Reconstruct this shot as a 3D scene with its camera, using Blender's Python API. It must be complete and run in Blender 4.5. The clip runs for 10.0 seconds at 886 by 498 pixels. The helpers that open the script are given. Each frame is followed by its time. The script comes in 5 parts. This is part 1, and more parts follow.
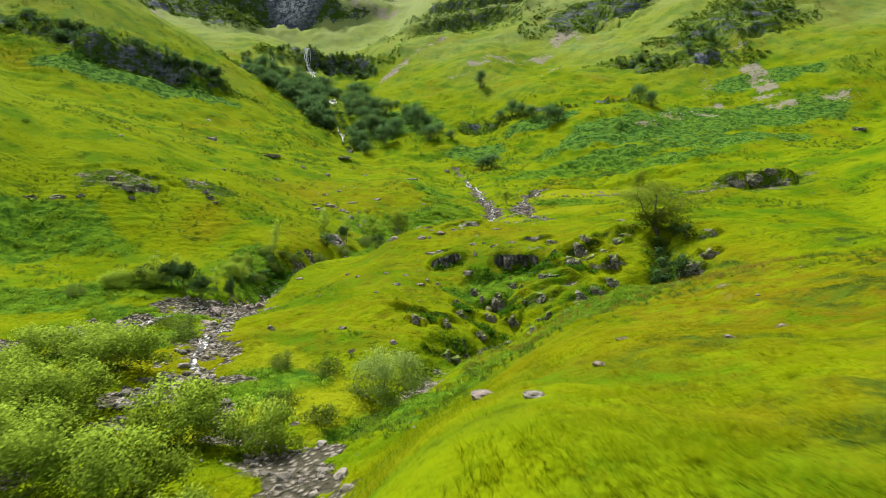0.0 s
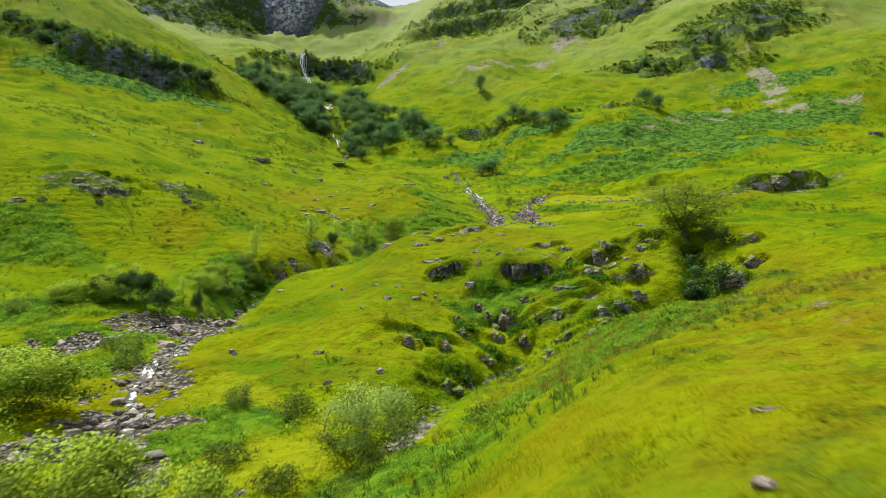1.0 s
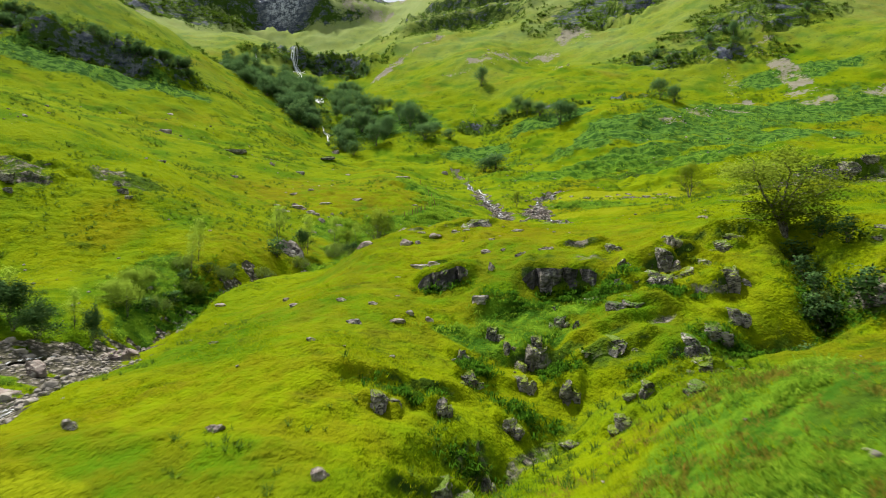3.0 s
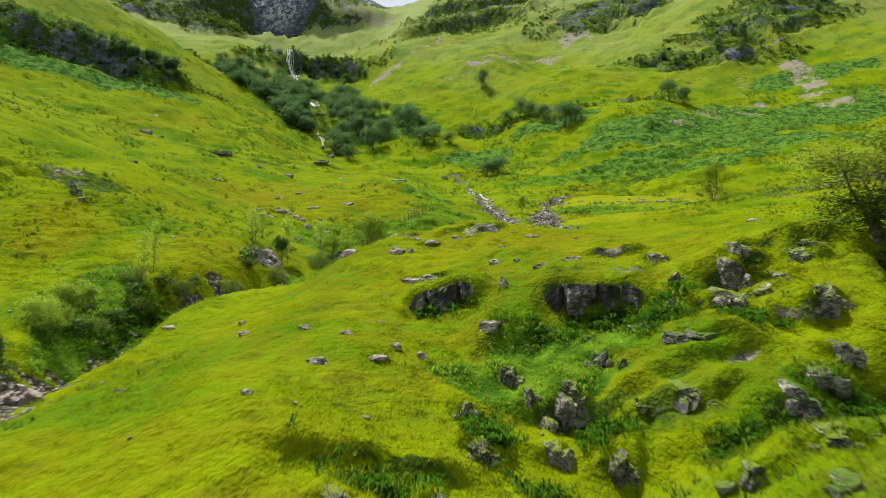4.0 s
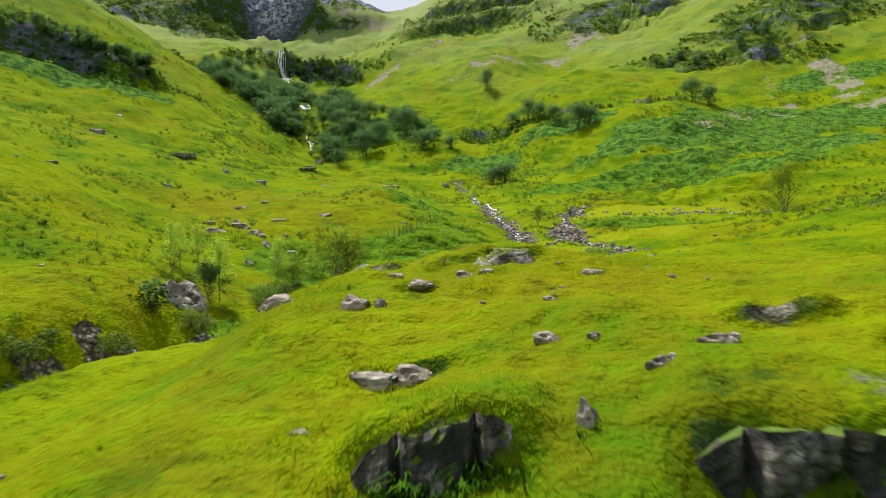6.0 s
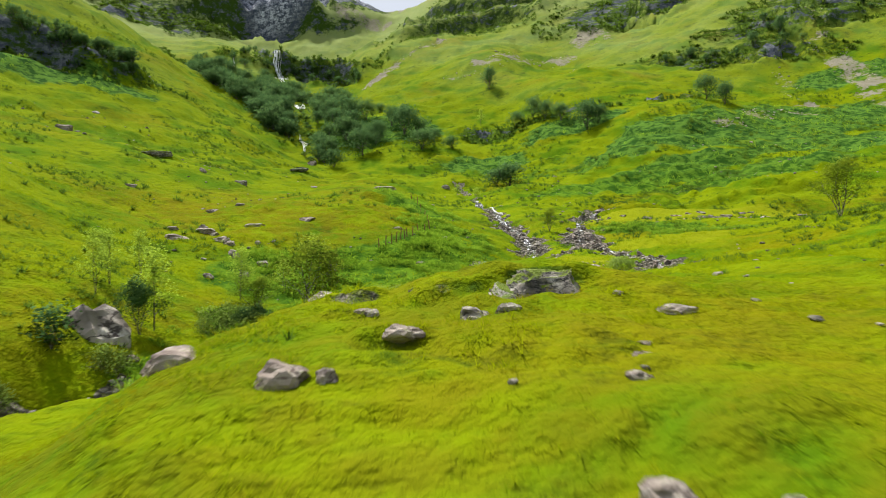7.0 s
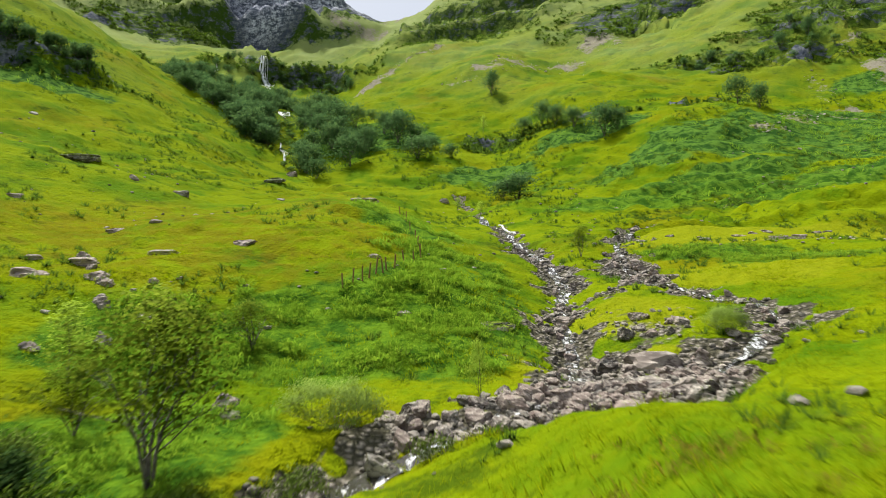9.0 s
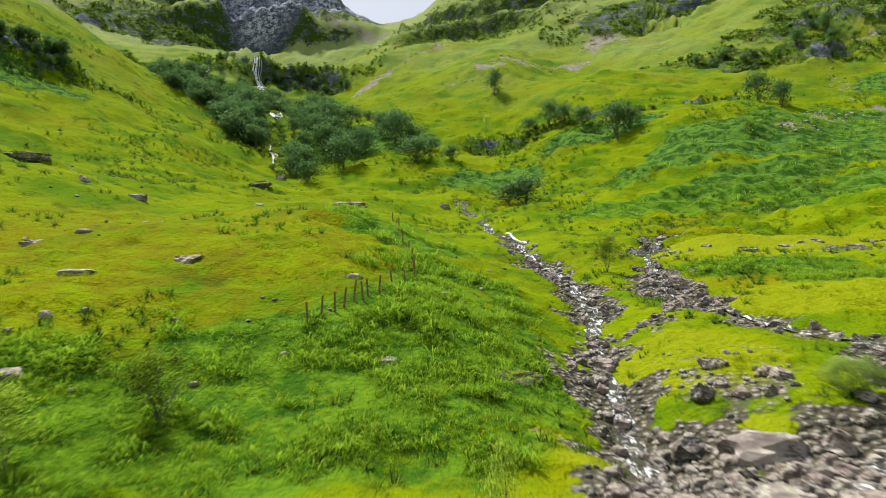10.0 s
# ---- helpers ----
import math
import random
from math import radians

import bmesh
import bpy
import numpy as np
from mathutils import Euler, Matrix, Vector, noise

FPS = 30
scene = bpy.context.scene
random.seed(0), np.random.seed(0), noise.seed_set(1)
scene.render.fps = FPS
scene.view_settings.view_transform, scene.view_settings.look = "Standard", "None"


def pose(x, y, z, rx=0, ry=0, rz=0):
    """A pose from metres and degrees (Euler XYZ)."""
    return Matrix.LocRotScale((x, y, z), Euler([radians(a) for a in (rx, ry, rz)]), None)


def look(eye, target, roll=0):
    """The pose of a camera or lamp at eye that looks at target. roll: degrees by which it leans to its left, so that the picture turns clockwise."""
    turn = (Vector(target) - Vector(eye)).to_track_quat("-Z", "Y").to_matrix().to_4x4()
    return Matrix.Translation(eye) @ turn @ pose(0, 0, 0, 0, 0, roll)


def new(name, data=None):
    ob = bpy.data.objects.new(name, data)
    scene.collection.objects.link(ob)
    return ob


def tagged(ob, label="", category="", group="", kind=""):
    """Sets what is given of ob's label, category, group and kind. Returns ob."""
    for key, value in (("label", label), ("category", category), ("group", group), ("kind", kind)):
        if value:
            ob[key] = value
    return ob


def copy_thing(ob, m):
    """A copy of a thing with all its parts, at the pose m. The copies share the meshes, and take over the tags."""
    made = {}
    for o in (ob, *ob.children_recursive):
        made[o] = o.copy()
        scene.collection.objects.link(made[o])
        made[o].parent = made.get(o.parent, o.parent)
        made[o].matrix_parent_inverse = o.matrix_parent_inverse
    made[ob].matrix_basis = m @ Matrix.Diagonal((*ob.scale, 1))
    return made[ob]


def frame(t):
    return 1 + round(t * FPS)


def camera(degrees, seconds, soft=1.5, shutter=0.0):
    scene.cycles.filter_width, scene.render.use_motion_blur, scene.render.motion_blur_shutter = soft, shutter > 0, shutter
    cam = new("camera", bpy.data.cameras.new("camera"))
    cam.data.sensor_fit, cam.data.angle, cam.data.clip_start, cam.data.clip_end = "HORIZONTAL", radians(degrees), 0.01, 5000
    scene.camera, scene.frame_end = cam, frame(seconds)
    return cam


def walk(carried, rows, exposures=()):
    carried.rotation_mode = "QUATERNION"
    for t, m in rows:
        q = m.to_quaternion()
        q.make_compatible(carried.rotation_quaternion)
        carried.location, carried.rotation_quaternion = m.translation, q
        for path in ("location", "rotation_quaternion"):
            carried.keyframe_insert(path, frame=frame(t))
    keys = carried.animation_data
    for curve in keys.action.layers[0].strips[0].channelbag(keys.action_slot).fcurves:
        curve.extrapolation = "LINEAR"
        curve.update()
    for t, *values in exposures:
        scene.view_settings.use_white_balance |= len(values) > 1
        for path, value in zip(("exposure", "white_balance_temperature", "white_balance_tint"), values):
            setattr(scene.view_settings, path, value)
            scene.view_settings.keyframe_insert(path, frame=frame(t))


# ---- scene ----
cam = camera(61.8, 10.0, soft=1.0, shutter=0.5)
METRES, EYE, TILT, LEAN, TURN = 120.0, 20.0, -3.0, 0.0, 0.0
ROWS = [
    (0.0, 0.0, 0.0, 0.0, 0.0, 0.0, -0.0),
    (0.5, -0.0, 0.0457, -0.0014, -0.03, 0.41, 0.02),
    (1.0, 0.0003, 0.0913, -0.0017, -0.07, 0.77, 0.04),
    (1.5, 0.0006, 0.1372, -0.0021, -0.07, 0.9, 0.03),
    (2.0, 0.0009, 0.1829, -0.0028, -0.11, 0.85, 0.01),
    (2.5, 0.0012, 0.2298, -0.0029, -0.14, 0.91, 0.02),
    (4.0, 0.0027, 0.3737, 0.0002, -0.16, 1.75, 0.05),
    (4.5, 0.0031, 0.4233, 0.0038, -0.14, 2.07, 0.06),
    (5.0, 0.0035, 0.4728, 0.009, -0.12, 2.39, 0.08),
    (5.5, 0.0041, 0.5222, 0.0142, -0.1, 2.51, 0.08),
    (7.0, 0.0058, 0.6767, 0.0284, 0.01, 2.91, 0.05),
    (7.5, 0.0061, 0.7299, 0.0333, -0.0, 3.24, 0.05),
    (8.0, 0.0064, 0.7829, 0.0394, -0.05, 3.56, 0.05),
    (8.5, 0.0067, 0.8366, 0.046, -0.08, 3.9, 0.06),
    (9.0, 0.0068, 0.8898, 0.0526, -0.1, 4.18, 0.05),
    (9.5, 0.007, 0.9432, 0.0595, -0.08, 4.42, 0.08),
    (10.0, 0.0072, 0.9963, 0.0664, -0.06, 4.62, 0.11),
]
walk(cam, [(t, pose(0, 0, EYE, TILT, LEAN, TURN) @ pose(METRES * x, METRES * y, METRES * z, 90 + pitch, roll, yaw)) for t, x, y, z, yaw, pitch, roll in ROWS])

# ---- light: high hazy sun from the west over the glen, bright sky ----
SUN_ELEVATION, SUN_AZIMUTH = 58.0, -34.0   # azimuth: degrees east of the way up the glen
world = bpy.data.worlds.new("sky")
scene.world = world
world.use_nodes = True
wn = world.node_tree
sky = wn.nodes.new("ShaderNodeTexSky")
sky.sky_type, sky.sun_disc = "NISHITA", False
sky.sun_elevation, sky.sun_rotation = radians(SUN_ELEVATION), radians(SUN_AZIMUTH)
sky.air_density, sky.dust_density, sky.ozone_density = 1.0, 3.0, 1.0
wn.nodes["Background"].inputs["Strength"].default_value = 0.085
veil = wn.nodes.new("ShaderNodeMix")          # thin bright cloud over the whole sky
veil.data_type = "RGBA"
veil.inputs[0].default_value, veil.inputs[7].default_value = 0.35, (9.2, 9.1, 8.9, 1)
wn.links.new(sky.outputs[0], veil.inputs[6])
wn.links.new(veil.outputs[2], wn.nodes["Background"].inputs["Color"])
sun = new("sun", bpy.data.lights.new("sun", "SUN"))
sun.data.energy, sun.data.angle, sun.data.color = 5.0, radians(2.0), (1.0, 0.95, 0.86)
se, sa = radians(SUN_ELEVATION), radians(SUN_AZIMUTH)
sun_way = Vector((math.sin(sa) * math.cos(se), math.cos(sa) * math.cos(se), math.sin(se)))
sun.matrix_world = look(sun_way * 400, (0, 0, 0))
scene.view_settings.exposure = 0.50

# ---- landform ----
# Heights of the glen along cross-sections from west to east, ordered up the glen.
SECTIONS = []
SECTIONS.append((-7, -2.1, 1.2, 3.4, 4.7, 5.9, 8.7, 12.4, 16.9, 24.1, 36.5))  # y = -77 m
SECTIONS.append((-3.4, 0.5, 3.2, 5.4, 7.5, 9.4, 12.5, 15.5, 19, 24.3, 33.1))  # y = -43 m
SECTIONS.append((-0.5, 2.6, 4.7, 6.7, 9.2, 12.1, 15.2, 17.3, 19.9, 23.9, 30))  # y = -14 m
SECTIONS.append((1.7, 4.2, 5.8, 7.7, 8.8, 15.9, 16.2, 17.2, 19.2, 22.3, 26.7))  # y = 10 m
SECTIONS.append((3.5, 5.7, 7.1, 8.3, 8.6, 11.1, 14.8, 15.7, 17.8, 20.1, 23.7))  # y = 31 m
SECTIONS.append((5.4, 7.1, 8.4, 8.1, 8.2, 8.4, 10.2, 14, 16.2, 17.6, 21.1))  # y = 51 m
SECTIONS.append((7.5, 8, 9.6, 11, 11.8, 10.4, 8.5, 11, 11.3, 15.5, 19.3))  # y = 69 m
SECTIONS.append((10.6, 11.3, 9.4, 12.1, 13.8, 13.8, 15.1, 15.5, 16.9, 18.6, 17.5))  # y = 86 m
SECTIONS.append((13.7, 13.3, 12.7, 12.6, 16.5, 17, 17.4, 17.5, 18.4, 18.8, 18))  # y = 104 m
SECTIONS.append((26.2, 21.1, 17.7, 13.3, 14.3, 14.4, 17.2, 17.9, 18.9, 21, 22.5))  # y = 124 m
SECTIONS.append((36.9, 28.8, 19.9, 16.8, 15.8, 16.7, 15.7, 17, 18.8, 24.2, 29.2))  # y = 146 m
SECTIONS.append((43.6, 31.9, 24.4, 24.2, 23.6, 21.6, 18.7, 19.1, 20.6, 24.2, 31.9))  # y = 172 m
SECTIONS.append((49.4, 39.5, 32.8, 28.4, 29.1, 25.5, 24, 23.9, 25.3, 24.3, 34.7))  # y = 202 m
SECTIONS.append((62, 47.4, 37.7, 33.1, 32.5, 29.1, 29.9, 31, 32.8, 38.9, 40.4))  # y = 238 m
SECTIONS.append((99.4, 72.4, 54.1, 41.4, 40.9, 41.1, 40.6, 45.9, 56.2, 52.6, 56.4))  # y = 282 m
SECTIONS.append((142, 104.8, 71.4, 64.5, 67.8, 65.9, 65.6, 75.9, 74.6, 76.8, 94))  # y = 336 m
SECTIONS.append((171.3, 118.1, 93.7, 84.6, 91, 97.1, 103.3, 97.1, 110.2, 129.6, 134.6))  # y = 403 m
SECTIONS.append((200.7, 141.6, 132.8, 119.5, 133.2, 138, 140.1, 151.7, 164.6, 185.5, 202.2))  # y = 486 m
SECTIONS.append((253.5, 195.7, 154.9, 150, 160, 196, 228.8, 242.3, 254.1, 265.9, 292.3))  # y = 589 m
SECTIONS.append((344.4, 330, 275, 252, 218, 231, 278.4, 311.2, 339.2, 368.7, 413.8))  # y = 717 m
SECTIONS.append((481.8, 413.8, 322.1, 248.4, 214.1, 234.9, 297.8, 372.2, 435.5, 495, 571.9))  # y = 876 m
GLEN = np.array(SECTIONS)
NV, NP = GLEN.shape
V0, DV, P0, DP = -1.40, 0.22, -2.35, 0.47


# outcrops in the bank below the knoll: x, y, width, height
BANK_ROCKS = [
    (9.5, 66.5, 2.0, 1.1), (12.5, 67.5, 2.2, 1.2), (8.0, 64.5, 1.6, 1.0), (14.5, 70.0, 2.0, 1.1), (11.0, 64.0, 1.5, 0.9), (6.0, 66.0, 1.3, 0.9), (3.4, 67.0, 1.5, 1.0), (15.0, 73.5, 2.2, 1.1), (17.0, 75.5, 1.8, 1.0),
    (13.6, 80.2, 2.7, 1.5), (11.7, 76.7, 3.3, 1.1), (7.2, 77.1, 1.5, 0.7), (15.1, 82.8, 2.7, 1.4), (8.2, 76.4, 0.8, 0.6), (5.5, 74.7, 1.4, 1.0), (5.2, 74.1, 1.7, 1.3), (1.2, 73.3, 1.3, 0.9), (9.6, 72.9, 4.2, 1.5), (4.0, 74.9, 1.0, 0.8), (20.3, 85.6, 2.5, 1.5),
    (15.8, 84.0, 2.0, 1.0), (16.4, 81.4, 2.2, 0.9), (18.0, 83.6, 2.4, 1.0), (10.4, 79.6, 2.4, 0.9), (11.6, 80.6, 1.6, 0.8), (3.2, 76.6, 1.4, 0.9), (1.6, 70.2, 1.6, 1.0), (4.2, 71.6, 1.8, 1.0), (29.5, 81.5, 2.6, 1.4), (27.6, 76.8, 2.6, 1.6), (12.5, 83.2, 1.1, 0.7), (7.3, 79.3, 0.9, 0.5), (21.4, 87.0, 3.6, 1.0), (25.3, 74.5, 2.5, 2.0), (12.6, 87.6, 1.8, 0.9), (18.3, 79.1, 2.5, 1.3), (0.1, 65.2, 1.0, 1.3), (-2.4, 64.0, 1.7, 1.2), (6.6, 70.8, 1.4, 1.4), (13.2, 71.9, 2.5, 1.2), (0.1, 60.0, 2.6, 1.0), (2.0, 63.1, 1.1, 1.0),
]
LEDGES = [(x, y, wide, tall, (37 * k) % 50 - 25) for k, (x, y, wide, tall) in enumerate(BANK_ROCKS)]


def lattice(ix, iy, seed):
    h = (ix * 374761393 + iy * 668265263 + seed * 1442695041) & 0xFFFFFFFF
    h = ((h ^ (h >> 13)) * 1274126177) & 0xFFFFFFFF
    return ((h ^ (h >> 16)) & 0xFFFF) / 65535.0 * 2 - 1


def ripple(x, y, size, seed=0):
    """Smooth noise from -1 to 1 with features of that many metres."""
    x, y = np.asarray(x, float) / size, np.asarray(y, float) / size
    c, s = math.cos(0.7 + seed), math.sin(0.7 + seed)
    x, y = c * x - s * y + 31.7, s * x + c * y + 17.3
    fx, fy = np.floor(x), np.floor(y)
    ix, iy = fx.astype(np.int64), fy.astype(np.int64)
    u, v = x - fx, y - fy
    u, v = u * u * u * (u * (6 * u - 15) + 10), v * v * v * (v * (6 * v - 15) + 10)
    a, b = lattice(ix, iy, seed), lattice(ix + 1, iy, seed)
    d, e = lattice(ix, iy + 1, seed), lattice(ix + 1, iy + 1, seed)
    return (a + (b - a) * u) * (1 - v) + (d + (e - d) * u) * v


def fractal(x, y, size, seed=0, octaves=4, gain=0.5):
    total = 0
    for k in range(octaves):
        total = total + ripple(x, y, size / 2 ** k, seed + k) * gain ** k
    return total


def smooth(a, b, t):
    t = np.clip((np.asarray(t, float) - a) / (b - a), 0, 1)
    return t * t * (3 - 2 * t)


def spline(t):
    return (-.5 * t + t * t - .5 * t ** 3, 1 - 2.5 * t * t + 1.5 * t ** 3, .5 * t + 2 * t * t - 1.5 * t ** 3, -.5 * t * t + .5 * t ** 3)


def glen_width(y):
    return np.sqrt(43.0 ** 2 + (0.58 * (y - 75)) ** 2)


def broad(x, y):
    """The glen without its small forms."""
    w = glen_width(y)
    v = (np.arcsinh((y - 75) / 80) - V0) / DV
    p = (np.arcsinh(x / w / 0.25) - P0) / DP
    vc, pc = np.clip(v, 0, NV - 1.001), np.clip(p, 0, NP - 1.001)
    i, j = np.floor(vc).astype(int), np.floor(pc).astype(int)
    a, b = spline(vc - i), spline(pc - j)
    z = 0
    for k in range(4):
        for m in range(4):
            z = z + a[k] * b[m] * GLEN[np.clip(i + k - 1, 0, NV - 1), np.clip(j + m - 1, 0, NP - 1)]
    out = np.maximum(np.abs(x) - 0.25 * w * math.sinh(2.35), 0)
    z = z + np.where(x < 0, 0.5, 0.38) * 420 * (1 - np.exp(-out / 420))
    z = z - 0.06 * np.maximum(-77 - y, 0) - 0.12 * np.maximum(y - 876, 0)
    return z


def along(x, y, line):
    """The distance from a line of points, and how far along it the nearest place lies (0 to 1)."""
    best = np.full(np.shape(x), 1e9)
    part_way = np.zeros(np.shape(x))
    n = len(line) - 1
    for k in range(n):
        (ax, ay), (bx, by) = line[k][:2], line[k + 1][:2]
        dx, dy = bx - ax, by - ay
        t = np.clip(((x - ax) * dx + (y - ay) * dy) / (dx * dx + dy * dy), 0, 1)
        d = np.hypot(x - ax - t * dx, y - ay - t * dy)
        part_way = np.where(d < best, (k + t) / n, part_way)
        best = np.minimum(best, d)
    return best, part_way


def oval(x, y, cx, cy, rx, ry, turn=0.0):
    """1 inside an oval, fading to 0 at its rim."""
    c, s = math.cos(radians(turn)), math.sin(radians(turn))
    u, v = ((x - cx) * c + (y - cy) * s) / rx, (-(x - cx) * s + (y - cy) * c) / ry
    return 1 - smooth(0.55, 1.25, np.hypot(u, v))


# the burn, from the cascade down past the knoll to the lower glen
BURN = [(5, 262), (7.5, 240), (9, 225), (9.5, 212), (10.6, 198), (12, 187), (12, 175), (10.5, 167), (9, 158), (8.4, 150), (8.2, 143), (5, 137), (0, 133), (-4, 128.5),
        (-10, 123), (-16, 116), (-20.5, 108), (-22.5, 100), (-22.5, 92), (-25, 85), (-28, 78), (-31, 73.5), (-37, 70), (-44, 63), (-56, 48), (-70, 20), (-90, -60)]
LINK_BURN = [(20, 184), (17.8, 172), (14.5, 168), (11.5, 165)]
SIDE_BURN = [(30, 215), (22.5, 200), (19.6, 183), (18.6, 175), (20.2, 165.4), (22.3, 157), (22.0, 151.5), (16.6, 145.2), (11.5, 140), (8, 138)]
OLD_BED = [(-22, 86), (-21, 70), (-19, 56), (-15.5, 47), (-11, 39), (-6, 32), (-5, 20), (-9, 0)]
SIDE_BED = [(-17, 56), (-19, 46), (-19, 38), (-22, 25)]
GULLY = [(21, 76), (14, 71), (7, 69.5), (2.5, 63), (0.5, 57), (-2, 50), (-6, 38)]
PIT = [(25.0, 85.0), (24.2, 82), (23.4, 78.5), (22.4, 75), (18.6, 73.4)]
CLEFT = [(-160, 720), (-150, 670), (-146, 618)]
HOLLOW = [(2.6, 63.6), (1.0, 62.0), (-0.8, 60.4)]
# turf banks with bare rock under them: ends, height of the step
BANKS = [(5.6, 84.2, 11.3, 83.2, 1.7), (-1.6, 84.9, 2.7, 84.4, 1.1), (3.0, 74.6, 8.6, 73.8, 0.7), (8.8, 74.2, 14.5, 76.4, 0.8), (-5.0, 66.5, 1.6, 68.5, 0.7), (13.0, 82.6, 18.5, 85.0, 1.3),
         (-0.2, 105.0, 2.3, 105.4, 0.4), (2.3, 105.6, 5.9, 106.4, 0.45), (-3.4, 106.3, -1.2, 107.0, 0.5), (-1.6, 100.2, 0.4, 100.6, 0.4), (-1.5, 90.5, 1.0, 91.0, 0.5), (9.4, 92.4, 13.8, 93.0, 0.8), (-2.0, 58.6, 1.4, 60.4, 0.8), (15.5, 79.0, 19.0, 78.6, 1.0), (2.0, 80.0, 5.0, 79.6, 0.8),
         (52.0, 136.0, 66.0, 139.0, 3.0), (24.0, 207.0, 70.0, 222.0, 1.0), (42, 140, 55, 137, 1.0), (44, 143.5, 57, 141, 0.9), (41, 136.5, 50, 134, 0.8), (17.5, 88.5, 23.0, 87.0, 1.2), (-50.5, 207.0, -44.0, 206.0, 2.0), (-38, 267, -31, 265, 2.0), (-10, 178.5, -5, 178, 1.0)]
# crags: centre, half sizes, turn, height of a step, share of the slope that is stepped
CRAGS = [(-113, 277, 38, 11, 27, 17, 1.0, 0.47), (-68, 448, 46, 22, -12, 20, 1.0, 0.45), (-130, 660, 84, 54, 6, 48, 1.0, 0.69), (110, 362, 36, 12, -14, 9, 0.9), (160, 385, 46, 20, 12, 12, 0.9), (100, 450, 40, 20, 6, 15, 0.9),
         (15, 318, 12, 7, -20, 6, 0.9), (72, 311, 12, 6, 0, 5, 0.9), (-95, 298, 20, 10, 30, 10, 0.8), (-54, 126, 9, 7, 0, 3, 0.7), (-42, 132, 7, 5, 0, 2.5, 0.8), (30, 520, 90, 40, 20, 22, 0.7),
         (-210, 570, 40, 14, 20, 14, 0.9), (52, 222, 34, 7, 22, 3, 0.6), (-100, 388, 22, 8, -10, 8, 0.8), (40, 308, 16, 6, -5, 4, 0.8), (-20, 505, 40, 14, 0, 10, 0.6)]


def lip(x, y, ax, ay, bx, by, step):
    """A broken turf step along a line, high on its far side."""
    dx, dy = bx - ax, by - ay
    n = math.hypot(dx, dy)
    t = ((x - ax) * dx + (y - ay) * dy) / (n * n)
    s = ((y - ay) * dx - (x - ax) * dy) / n + (0.15 if step > 1 and ay > 83 and ay < 86 else 0.5) * step * ripple(x, y, 1.4, 21)
    ends = smooth(-0.12, 0.12, t) * (1 - smooth(0.88, 1.12, t))
    return 0.5 * step * np.tanh(s / (0.16 * step + 0.1)) * np.exp(-(s / (1.9 * step + 0.6)) ** 2) * ends


